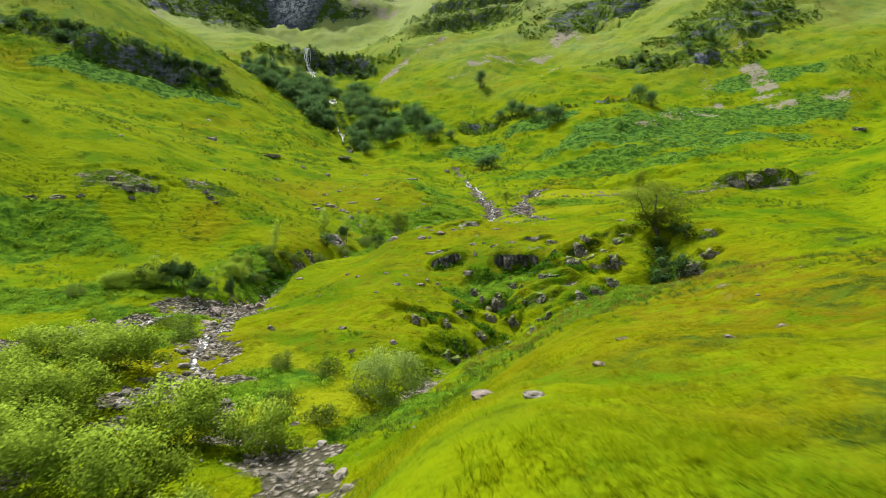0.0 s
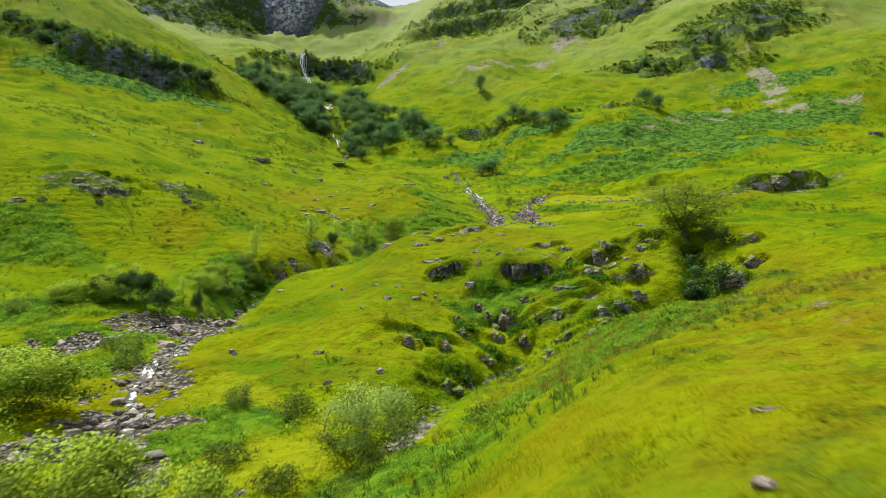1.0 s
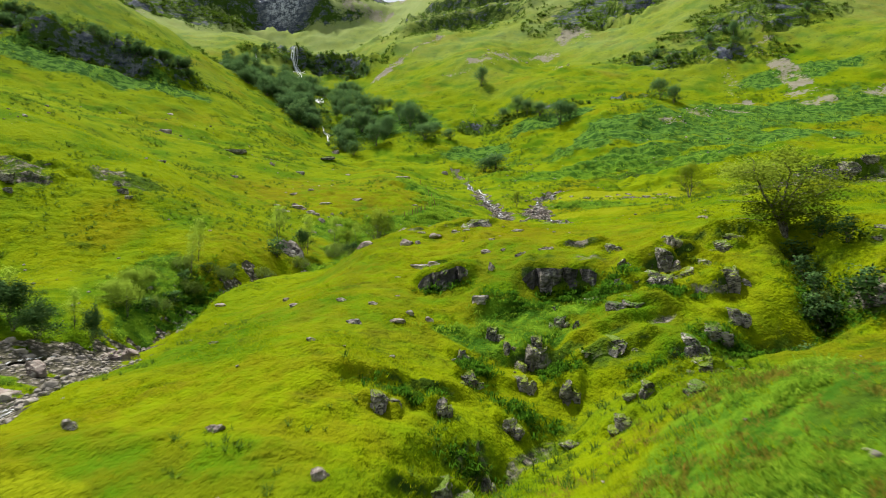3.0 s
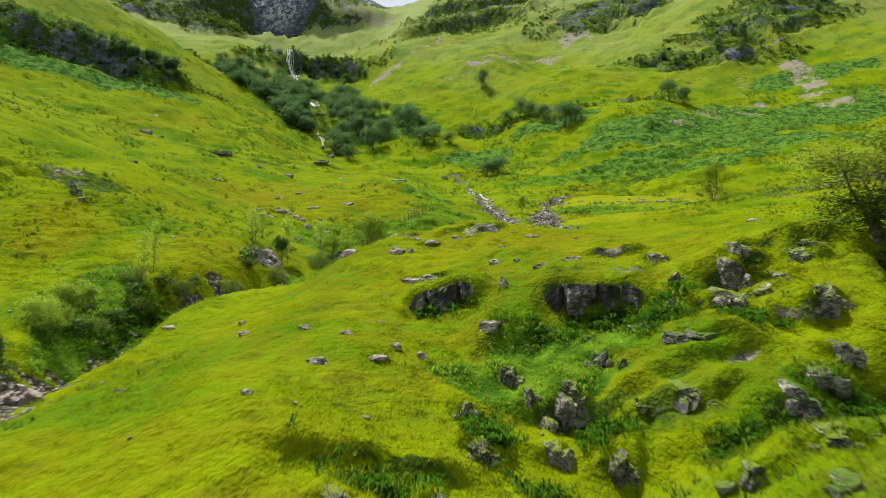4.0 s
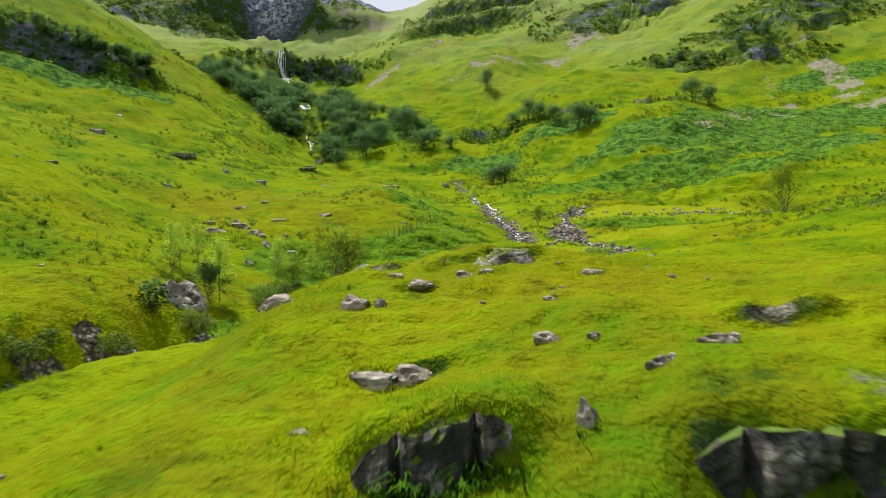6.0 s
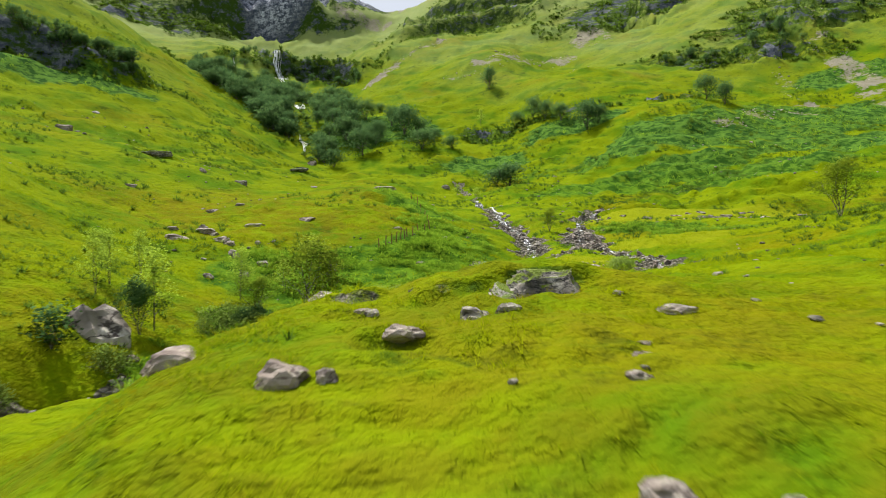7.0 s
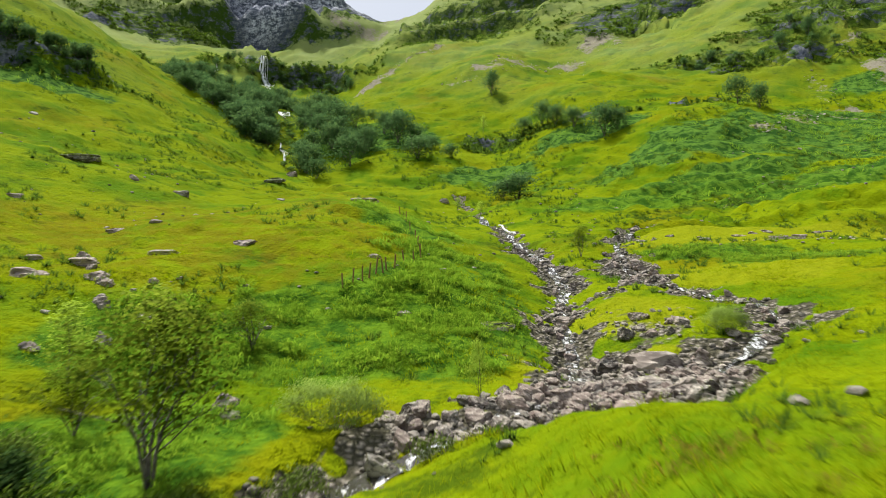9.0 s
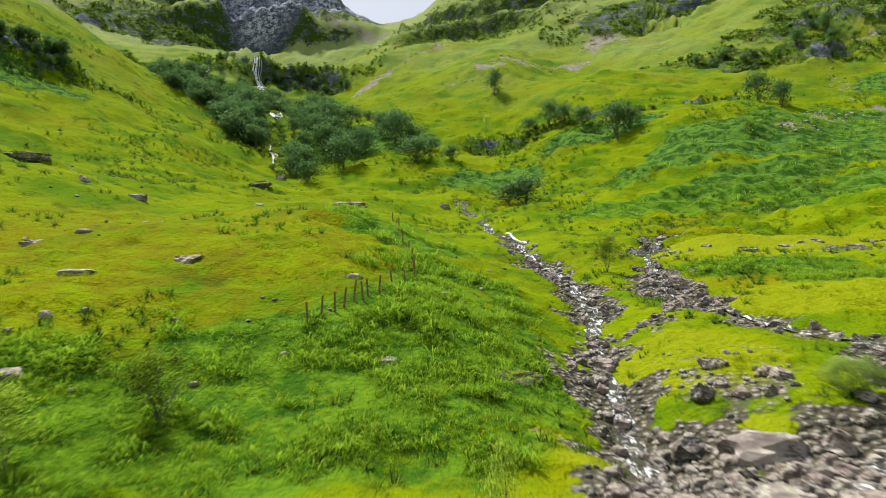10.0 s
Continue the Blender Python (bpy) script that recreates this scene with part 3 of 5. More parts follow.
bump(bt, bs, noise_node(bt, 0.05, 4), 0.02)
post_wood, pt, ps = material("weathered_post", 0.9, 0.15)
pt.links.new(blend(pt, noise_node(pt, 0.1, 4, 0.6, (1, 1, 0.15)), (0.16, 0.085, 0.035), (0.28, 0.17, 0.085)), ps.inputs["Base Color"])
# running water: dark and clear, with white broken water
water_mat, wt, ws = material("burn_water", 0.12, 0.6)
foam = step_node(wt, noise_node(wt, 0.7, 5, 0.7, (1.6, 0.7, 1)), 0.50, 0.62)
wt.links.new(blend(wt, foam, (0.035, 0.033, 0.025), (0.75, 0.78, 0.80)), ws.inputs["Base Color"])
bump(wt, ws, noise_node(wt, 0.3, 4), 0.06)
fall_mat, ft, fs = material("falling_water", 0.5, 0.4)
ft.links.new(blend(ft, step_node(ft, noise_node(ft, 1.2, 4, 0.6, (1, 1, 0.15)), 0.3, 0.5), (0.60, 0.63, 0.66), (0.88, 0.90, 0.93)), fs.inputs["Base Color"])
bump(ft, fs, noise_node(ft, 0.6, 4, 0.6, (1, 1, 0.2)), 0.2)


# ---- mesh helpers ----
def np_mesh(name, verts, faces, mat, soft=False):
    """A mesh from arrays of corners and of equal-sided faces."""
    verts, faces = np.asarray(verts, np.float32), np.asarray(faces, np.int32)
    me = bpy.data.meshes.new(name)
    n, k = faces.shape
    me.vertices.add(len(verts))
    me.vertices.foreach_set("co", verts.ravel())
    me.loops.add(n * k)
    me.loops.foreach_set("vertex_index", faces.ravel())
    me.polygons.add(n)
    me.polygons.foreach_set("loop_start", np.arange(0, n * k, k, dtype=np.int32))
    me.polygons.foreach_set("use_smooth", np.full(n, soft))
    me.materials.append(mat)
    me.update(calc_edges=True)
    return me


def part(name, me, parent, label=""):
    ob = new(name, me)
    ob.parent = parent
    return tagged(ob, label)


def level(x, y):
    return float(height(np.array([x]), np.array([y]))[0])


# ---- what covers the ground ----
FERNS = [(-62, 108, 16, 9, 0), (-46, 82, 12, 5, 0), (9, 50, 9, 7, 40), (13, 57, 10, 7, 30), (2, 155, 7, 13, 0), (-6, 150, 8, 9, 0), (-2, 183, 6, 9, 0), (2, 168, 6, 8, 0), (75, 272, 50, 14, 8), (120, 290, 50, 18, 8),
         (48, 245, 34, 7, 18), (66, 236, 24, 7, 10), (30, 186, 8, 5, 0), (36, 176, 9, 5, 0), (-115, 258, 28, 9, 25), (-90, 274, 16, 6, 20), (40, 298, 18, 6, 0), (12, 285, 14, 9, 0), (140, 330, 30, 10, 0), (-14, 145, 6, 8, 0), (-9, 125, 6, 5, 0), (-10, 133, 6, 6, 0), (-13, 118, 4, 5, 0),
         (5, 47, 4, 6, 0), (-3, 40, 5, 5, 0), (-27, 62, 7, 6, 0), (-12, 50, 5, 5, 0), (-30, 76, 7, 3, 0), (96, 256, 30, 10, 5), (-20, 320, 24, 14, 0), (-26, 100, 4, 12, 15), (-34, 88, 8, 4, 0), (6, 79, 4, 2.5, 0), (4, 76, 5, 2, 0)]
# bright wet moss and fine grass on the stream flats
MOSSES = [(-7, 44.5, 5, 3.5, -50), (-12.5, 54, 3, 6, 30), (-9, 49, 3, 5, 40), (-4, 39, 4, 2.5, 0), (-14, 41, 5, 5, 0), (42, 204, 24, 6, 10), (30, 196, 12, 6, 0), (11.8, 146, 3, 2, 0), (13.5, 157, 4.5, 7, 0), (5.2, 146, 1.2, 5, 20), (27, 170, 8, 8, 0)]
SCREES = [(72, 438, 12, 12, 20, 0.44), (14, 385, 14, 7, 20, 0.30), (30, 400, 12, 6, 30, 0.30), (48, 412, 14, 8, 30, 0.32), (-62, 640, 30, 9, 8, 0.5), (-40, 690, 28, 26, 0, 0.5), (75, 274, 5, 3, 0, 0.48), (88, 286, 5, 4, 0, 0.45), (102, 292, 6, 4, 0, 0.45),
          (48, 195, 16, 3, 8, 0.45), (160, 300, 10, 6, 0, 0.35)]
# loose stone running down the slopes: from, to, half width, how much
SCREE_RUNS = [(-14, 440, -33, 413, 3.6, 0.72), (2, 458, -14, 440, 3, 0.5), (122, 352, 113, 306, 3.5, 0.5), (143, 348, 136, 304, 8, 0.50), (134, 352, 150, 350, 4, 0.4), (152, 384, 146, 362, 5, 0.55), (70, 452, 73, 432, 8, 0.55), (-150, 430, -166, 380, 8, 0.45), (-214, 560, -190, 480, 9, 0.4), (60, 395, 52, 370, 5, 0.35)]
DRYS = [(-9, 63, 10, 9, 0), (5, 45, 5, 5, 30), (16, 48, 12, 6, 30), (-14, 185, 20, 12, 0), (-30, 170, 20, 10, 10), (10, 97, 14, 5, 0), (20, 32, 14, 9, 30), (-20, 118, 8, 20, -20), (40, 200, 34, 8, 12), (60, 205, 30, 8, 12), (-12, 160, 6, 6, 0), (14, 62, 8, 4, 20), (-6, 100, 6, 10, 0), (27, 60, 14, 10, 30), (12, 20, 14, 9, 20), (24, 72, 10, 6, 20), (30, 44, 16, 12, 30), (2, 86, 24, 18, 0), (4, 102, 20, 10, 0)]


def covers(x, y):
    """How much bracken, gravel and dry grass there is at a place."""
    rough = 0.35 * fractal(x, y, 7, 51, 3)
    fern = np.zeros(np.shape(x))
    for o in FERNS:
        fern = np.maximum(fern, oval(x, y, *o))
    fern = np.clip(fern + rough * (fern > 0.02), 0, 1)
    stones = np.zeros(np.shape(x))
    for line, wide in ((BURN, 2.0), (SIDE_BURN, 2.1), (LINK_BURN, 1.6), (OLD_BED, 1.7), (SIDE_BED, 1.1)):
        d, _ = along(x, y, line)
        wide = wide * (1 - 0.7 * oval(x, y, -19, 108, 14, 18)) * (1 - 0.6 * oval(x, y, -6, 127, 9, 8)) + 0.7 * oval(x, y, 7, 141, 9, 8) + 0.3 * oval(x, y, -25, 84, 7, 8)
        if line is BURN:
            wide = wide * (1 - 0.45 * smooth(192, 212, y)) * (1 - 0.9 * smooth(222, 232, y))
        d = d + 1.7 * fractal(x, y, 3.2, 57, 3) + 0.9 * fractal(x, y, 1.0, 58, 2)
        stones = np.maximum(stones, 1 - smooth(0.55, 1.15, d / wide))
    d, _ = along(x, y, GULLY)
    stones = np.maximum(stones, 0.22 * (1 - smooth(0.3, 1.0, d / 1.2)))
    stones = np.maximum(stones, 0.8 * oval(x, y, 9.0, 138.5, 8.0, 4.2, 32))
    stones = np.maximum(stones, 0.42 * oval(x, y, 14.5, 156, 4.5, 9))
    for *o, share in SCREES:
        stones = np.maximum(stones, share * oval(x, y, *o))
    for x0, y0, x1, y1, half, share in SCREE_RUNS:
        d, t = along(x, y, [(x0, y0), (x1, y1)])
        d = d + half * 0.7 * fractal(x, y, half * 2.5, 59, 3)
        stones = np.maximum(stones, share * (1 - smooth(0.3, 1.2, d / (half * (0.5 + 0.7 * t)))))
    stones = np.clip(stones + rough * (stones > 0.05), 0, 1)
    dry = np.zeros(np.shape(x))
    for o in DRYS:
        dry = np.maximum(dry, 0.45 * oval(x, y, *o))
    dry = np.maximum(dry, 0.85 * oval(x, y, 30, 34, 27, 34, 20))
    dry = np.maximum(dry, 0.6 * oval(x, y, -18, 172, 22, 22, 0))
    return fern * (1 - stones), stones, dry


# loose rocks by where they lie: x, y, width, height
KNOLL_STONES = [
    (3.7, 84.9, 0.7, 0.9), (-1.5, 90.6, 1.7, 0.5), (-0.3, 90.8, 1.3, 0.5), (-2.9, 97.6, 1.6, 0.7), (3.8, 91.2, 0.9, 0.4), (5.0, 90.3, 0.5, 0.3), (6.0, 87.1, 1.0, 0.5), (8.1, 88.9, 1.2, 0.5),
    (-0.4, 100.5, 1.3, 0.35), (-2.9, 86.6, 0.6, 0.2), (-6.1, 79.7, 0.7, 0.3), (-4.0, 78.6, 0.7, 0.3), (-9.3, 81.1, 0.8, 0.3), (-2.6, 80.8, 0.4, 0.1), (6.9, 80.9, 0.9, 0.6), (2.7, 80.6, 1.2, 0.5), (-18.8, 96.8, 1.2, 0.4), (-11.4, 88.6, 0.6, 0.3),
]
FRONT_STONES = [
    (-4.7, 74.6, 1.0, 0.5), (-1.7, 77.8, 0.6, 0.4), (-0.5, 77.2, 0.6, 0.5), (-2.4, 76.4, 1.1, 0.2), (-6.3, 70.1, 0.5, 0.3), (-12.5, 74.3, 0.6, 0.3), (-3.8, 57.6, 0.7, 0.6), (-7.0, 56.0, 0.6, 0.5), (-8.4, 61.1, 0.8, 0.4), (-14.6, 62.4, 0.7, 0.6), (-23.4, 72.9, 2.4, 0.8),
    (1.2, 20.0, 0.9, 0.25), (4.5, 21.0, 0.5, 0.2), (6.1, 24.5, 0.7, 0.2), (2.0, 15.5, 0.6, 0.15), (9.0, 23.0, 0.5, 0.2), (12.0, 26.0, 0.6, 0.2),
]
TOP_STONES = [
    (1.6, 102.6, 1.1, 0.5), (2.6, 102.7, 0.9, 0.4), (-6.7, 101.5, 1.9, 1.0), (-2.6, 97.4, 0.8, 0.4), (-1.8, 97.2, 0.6, 0.5), (-1.8, 104.1, 0.8, 0.25), (6.15, 104.5, 0.5, 0.25), (7.3, 102.4, 1.3, 0.3), (5.4, 98.5, 0.5, 0.1), (4.5, 95.5, 0.6, 0.3),
    (5.0, 97.4, 0.7, 0.1), (-3.4, 107.4, 1.6, 0.35), (-15.7, 120.2, 0.8, 0.3),
]
SLOPE_STONES = [
    (-17.8, 120.8, 3.4, 3.0),
    (-24.8, 159.8, 1.6, 0.9), (-20.8, 153.9, 1.8, 1.0), (-20.0, 152.6, 1.0, 0.7), (-18.9, 149.9, 0.9, 0.6), (-18.5, 149.1, 1.2, 0.7), (-16.4, 144.6, 1.3, 0.9), (-8.3, 138.3, 1.6, 0.9), (-27.5, 158.4, 1.4, 0.6), (-17.6, 154.2, 0.8, 0.5), (-18.5, 141.7, 0.9, 0.6), (-22.6, 156.6, 1.1, 0.6),
    (-15.6, 148.2, 1.4, 0.7), (-16.2, 143.9, 0.9, 0.8), (-25.7, 154.4, 2.7, 0.9), (-7.8, 137.0, 1.3, 0.6), (-1.5, 152.7, 1.1, 0.4), (-23.9, 158.3, 2.6, 0.7), (-19.7, 152.5, 1.1, 0.6), (-18.2, 148.7, 0.9, 0.8), (11.6, 144.6, 3.4, 1.6), (10.2, 140.6, 2.6, 0.8), (8.4, 136.4, 2.4, 0.7), (9.6, 135.0, 2.2, 0.6),
    (-14.9, 165.6, 2.3, 0.6), (-19.8, 162.0, 2.7, 0.6), (-4.4, 163.6, 1.3, 0.4), (-8.2, 190.6, 3.9, 0.7), (-30.9, 196.6, 2.2, 0.9), (-37.7, 199.1, 1.5, 0.9), (-24.0, 171.1, 1.3, 0.5), (-39.9, 177.5, 1.6, 0.6), (-26.9, 169.9, 1.6, 0.4), (1.2, 256.0, 2.3, 1.1),
    (-36.2, 288.6, 2.9, 2.0), (-65.3, 209.9, 3.1, 1.7), (24.6, 102.1, 2.0, 0.8),
]
FAR_ROCKS = [(54.2, 136.6, 3.6, 2.0), (57.4, 137.0, 4.4, 2.6), (60.6, 137.6, 3.4, 1.9), (51.4, 135.6, 2.6, 1.4), (48.9, 133.4, 2.2, 0.9), (63.0, 138.0, 2.4, 1.1), (-51.6, 121.6, 2.8, 1.5), (-53.8, 122.6, 2.2, 1.2), (-55.6, 124.6, 2.6, 1.6), (-50.2, 119.8, 1.6, 0.8), (-39.4, 125.8, 1.8, 1.2), (-40.8, 127.4, 2.0, 1.5), (-38.2, 124.4, 1.3, 0.8), (-61.0, 117.6, 3.4, 1.3), (-65.0, 116.6, 3.0, 1.2), (-57.6, 118.2, 2.0, 0.9), (147.1, 263.7, 5.8, 2.4), (-34.9, 267.2, 7.0, 1.2), (-47.8, 206.7, 6.5, 1.2), (4.3, 153.6, 3.2, 0.9), (-47.5, 160.0, 2.0, 0.8)]
# bare rock and heathery crag among the grass, and shade painted below the rowan: an oval and how bare it is
BARE = [(-125, 692, 88, 64, 4, 1.0), (-118, 652, 44, 30, 14, 0.92), (-70, 450, 44, 20, -12, 0.50), (-113, 279, 44, 15, 27, 0.54), (-146, 272, 22, 10, 12, 0.5), (112, 364, 42, 12, -14, 0.44), (150, 388, 48, 22, 12, 0.47), (98, 462, 50, 24, 6, 0.52), (40, 520, 90, 44, 20, 0.42),
        (-195, 596, 50, 24, 20, 0.5), (-215, 560, 20, 7, 20, 0.6), (-100, 388, 22, 8, -10, 0.45), (15, 316, 13, 7, -20, 0.5), (38, 309, 18, 5, -5, 0.4), (71, 309, 10, 5, 0, 0.52), (-54, 125, 9, 5, 0, 0.5), (-42, 131, 6, 4, 0, 0.5), (58, 137, 12, 5, 8, 0.40), (50, 232, 34, 6, 22, 0.36),
        (98, 358, 8, 4, -10, 0.6), (124, 356, 6, 4, 0, 0.75), (24, 42, 26, 22, 30, 0.31), (14, 20, 14, 12, 20, 0.29), (36, 70, 14, 14, 0, 0.30), (26.5, 81.5, 3.4, 2.6, 0, 0.36), (24, 74.5, 3, 3, 0, 0.34), (9, 85, 4, 1.2, 0, 0.4), (58, 137, 20, 9, 8, 0.42), (47, 139, 9, 7, 0, 0.44), (20, 66, 6, 4, 20, 0.28)]
BARE += [((a + c) / 2, (b + d) / 2, 0.6 * math.hypot(c - a, d - b), 0.9, math.degrees(math.atan2(d - b, c - a)), 0.38) for (a, b), (c, d) in zip(GULLY[:-1], GULLY[1:])]
BARE += [(-52, 340, 12, 44, 14, 0.30), (-70, 390, 16, 26, 20, 0.32)]
BARE += [((a + c) / 2, (b + d) / 2 - 0.1, 0.5 * math.hypot(c - a, d - b), 0.45, math.degrees(math.atan2(d - b, c - a)), 0.46) for a, b, c, d, step in BANKS[:12]]
BARE += [(x, y - 0.2, 0.55 * wide, 0.35 * wide, 0, 0.36) for x, y, wide, tall in BANK_ROCKS]


def bareness(x, y):
    bare = np.zeros(np.shape(x))
    for *o, share in BARE:
        bare = np.maximum(bare, share * oval(x, y, *o))
    return bare


# ---- ground: one sheet from the glen floor to the ridges ----
def ground_sheet():
    v = np.concatenate([np.linspace(-8, 1.5, 36)[:-1], np.linspace(1.5, 3.5, 60)[:-1], np.linspace(3.5, 9.3, 560)[:-1], np.linspace(9.3, 14, 215)[:-1], np.linspace(14, 20.6, 270)[:-1], np.linspace(20.6, 27, 36)])
    p = np.concatenate([np.linspace(-3.4, -2.6, 14)[:-1], np.linspace(-2.6, 2.6, 410), np.linspace(2.6, 3.4, 14)[1:]])
    vv, pp = np.meshgrid(v, p, indexing="ij")
    y = 75 + 80 * np.sinh(V0 + DV * vv)
    x = glen_width(y) * 0.25 * np.sinh(pp)
    z = height(x, y)
    nv, npp = vv.shape
    k = np.arange(nv * npp).reshape(nv, npp)
    quads = np.stack([k[:-1, :-1], k[:-1, 1:], k[1:, 1:], k[1:, :-1]], -1).reshape(-1, 4)
    me = np_mesh("ground", np.stack([x, y, z], -1).reshape(-1, 3), quads, turf, True)
    fern, stones, dry = covers(x.ravel(), y.ravel())
    a = me.color_attributes.new("cover", "FLOAT_COLOR", "POINT")
    a.data.foreach_set("color", np.stack([fern, stones, dry, bareness(x.ravel(), y.ravel())], -1).astype(np.float32).ravel())
    moss = np.zeros(x.size)
    for o in MOSSES:
        moss = np.maximum(moss, oval(x.ravel(), y.ravel(), *o))
    a = me.attributes.new("moss", "FLOAT", "POINT")
    a.data.foreach_set("value", moss.astype(np.float32))
    return tagged(new("ground", me), "lime green grassy hillsides with bracken, scree and dark crags", "hillside", kind="structure")


ground_sheet()


# ---- rocks ----
def lump_mesh(name, seed, detail, mat, block=0.6, rough=0.22, strata=0.0, cracks=0.0):
    """An angular boulder about one metre across, its middle at the origin."""
    rng = random.Random(seed)
    bm = bmesh.new()
    bmesh.ops.create_icosphere(bm, subdivisions=detail, radius=1.0)
    cuts = [(Vector((rng.gauss(0, 1), rng.gauss(0, 1), rng.gauss(0, 0.8))).normalized(), rng.uniform(0.62, 0.9)) for _ in range(9)]
    off = Vector((rng.uniform(-50, 50), rng.uniform(-50, 50), rng.uniform(-50, 50)))
    for v in bm.verts:
        c = v.co
        p = Vector([math.copysign(abs(a) ** block, a) for a in c])
        for n, d in cuts:
            over = p.dot(n) - d
            if over > 0:
                p -= n * over * 0.9
        q = c * 1.3 + off
        h = noise.fractal(q, 0.9, 2.0, 4)
        p *= 1 + rough * h
        if cracks:
            cells = noise.voronoi(c * 1.9 + off)
            p *= 1 + cracks * (noise.noise(cells[1][0] * 3.7) - 0.55 * max(0.0, 1 - (cells[0][1] - cells[0][0]) * 9))
        if strata:
            p.x += strata * math.copysign(1, p.x) * (0.5 - (p.z * 4.3 + 0.6 * h) % 1.0) * 0.5
            p.y += strata * math.copysign(1, p.y) * (0.5 - (p.z * 4.3 + 0.6 * h) % 1.0) * 0.5
        v.co = p
    for k in range(3):
        lo, hi = min(v.co[k] for v in bm.verts), max(v.co[k] for v in bm.verts)
        for v in bm.verts:
            v.co[k] = (v.co[k] - lo) / (hi - lo) - 0.5
    me = bpy.data.meshes.new(name)
    bm.to_mesh(me)
    bm.free()
    me.materials.append(mat)
    return me


boulders = [lump_mesh("boulder", 100 + k, 3, rock_mat, 0.70 + 0.05 * (k % 4), 0.26, 0.0, 0.16) for k in range(9)]
pebble_meshes = [lump_mesh("stone", 200 + k, 2, rock_mat, 0.6, 0.22) for k in range(6)]
outcrops = [lump_mesh("outcrop", 300 + k, 4, crag_mat, 0.5, 0.17, 0.10, 0.20) for k in range(6)]


def rest_rock(name, me, x, y, wide, tall, turn, label, category, group="", deep=None, sunk=0.3, tip=0.0):
    ob = new(name, me)
    deep = deep or wide * 0.8
    full = 0.52 * tall / (1 - sunk)
    ob.matrix_world = pose(x, y, level(x, y) + full * (0.5 - sunk), tip, tip * 0.6, turn) @ Matrix.Diagonal((wide, deep, full, 1))
    return tagged(ob, label, category, group)


# bare rock faces under the turf of the knoll: blocks of x, y, z of the middle, wide, deep, tall, turn, lean back
def rock_face(blocks, label):
    x, y, z = blocks[0][:3]
    face = tagged(new("rock_outcrop"), label, "rock", "rock faces of the knoll")
    face.location = (x, y, z)
    for k, (bx, by, bz, wide, deep, tall, turn, *tip) in enumerate(blocks):
        ob = part("rock_block", outcrops[(k + int(abs(x))) % 5], face)
        ob.matrix_local = pose(bx - x, by - y, bz - z, tip[0] if tip else 12, 0, turn) @ Matrix.Diagonal((wide, deep, tall, 1))




def bank_face(ax, ay, bx, by, blocks, label, seed):
    """A broken rock wall whose top runs in under the turf of a bank and whose foot goes into the ground: one part for each block between two joints."""
    face = tagged(new("rock_outcrop"), label, "rock", "rock faces of the knoll")
    face.location = (ax, ay, level(ax, ay))
    rng = random.Random(seed)
    joints = [0.0] + sorted((k + rng.uniform(-0.25, 0.25)) / blocks for k in range(1, blocks)) + [1.0]
    for k in range(blocks):
        u = np.linspace(joints[k], joints[k + 1], max(6, int(34 * (joints[k + 1] - joints[k]))))
        x, y = ax + (bx - ax) * u, ay + (by - ay) * u
        ends = np.clip(1 - np.abs(2 * u - 1) ** 5, 0.12, 1)
        top = height(x, y + 0.9) - 0.10 + 0.10 * ripple(x, y * 0, 0.7, seed)
        low = height(x, y - 0.8) - 0.4
        top = low + (top - low) * ends
        v = np.linspace(0, 1, 15)
        px = np.repeat(x[:, None], 15, 1)
        pz = low[:, None] + (top - low)[:, None] * v
        # ribs and steps on the wall, leaning back towards the top and turning in under the turf
        out = 0.16 * np.floor(2.2 * fractal(px, pz * 0.7, 1.3, seed + 2, 2)) + 0.13 * fractal(px, pz, 0.45, seed + 5, 3) + rng.uniform(-0.16, 0.16)
        py = y[:, None] - 0.66 * ends[:, None] - out * ends[:, None] + 0.28 * v + 1.1 * np.maximum(v - 0.86, 0) / 0.14 * 0.7
        pz = pz - 0.5 * np.maximum(v - 0.86, 0) / 0.14
        edge = np.zeros(len(u))
        edge[[0, -1]] = 0.5 if blocks > 1 else 0.7
        py = py + edge[:, None]
        q = np.arange(px.size).reshape(px.shape)
        quads = np.stack([q[:-1, :-1], q[1:, :-1], q[1:, 1:], q[:-1, 1:]], -1).reshape(-1, 4)
        verts = np.stack([px, py, pz], -1).reshape(-1, 3) - np.array(face.location)
        part("rock_block", np_mesh("rock_block", verts, quads, wet_mat), face)


bank_face(5.3, 84.25, 11.5, 83.15, 4, "large dark streaked rock face under a turf bank", 71)
bank_face(-1.8, 84.95, 2.8, 84.4, 3, "low dark rock ledge with a pale end", 73)
rock_face([(3.9, 104.6, 17.5, 3.0, 2.5, 1.1, 14, 54), (2.7, 104.2, 17.3, 1.4, 2.0, 0.9, -6, 54)], "sloping bare rock plate on the crest of the knoll")
rock_face([(2.5, 109.4, 18.0, 1.7, 1.3, 1.2, 8), (1.8, 109.1, 17.85, 1.0, 1.0, 1.0, -12)], "turf-capped rock behind the crest of the knoll")
rock_face([(1.6, 106.2, 17.9, 1.9, 0.8, 0.6, -6), (0.2, 105.8, 17.5, 1.4, 0.8, 0.6, 10)], "dark undercut turf edge with bare rock")
rock_face([(0.4, 112.6, 17.3, 1.3, 1.2, 0.9, 20)], "brown weathered rock in the back of the knoll")

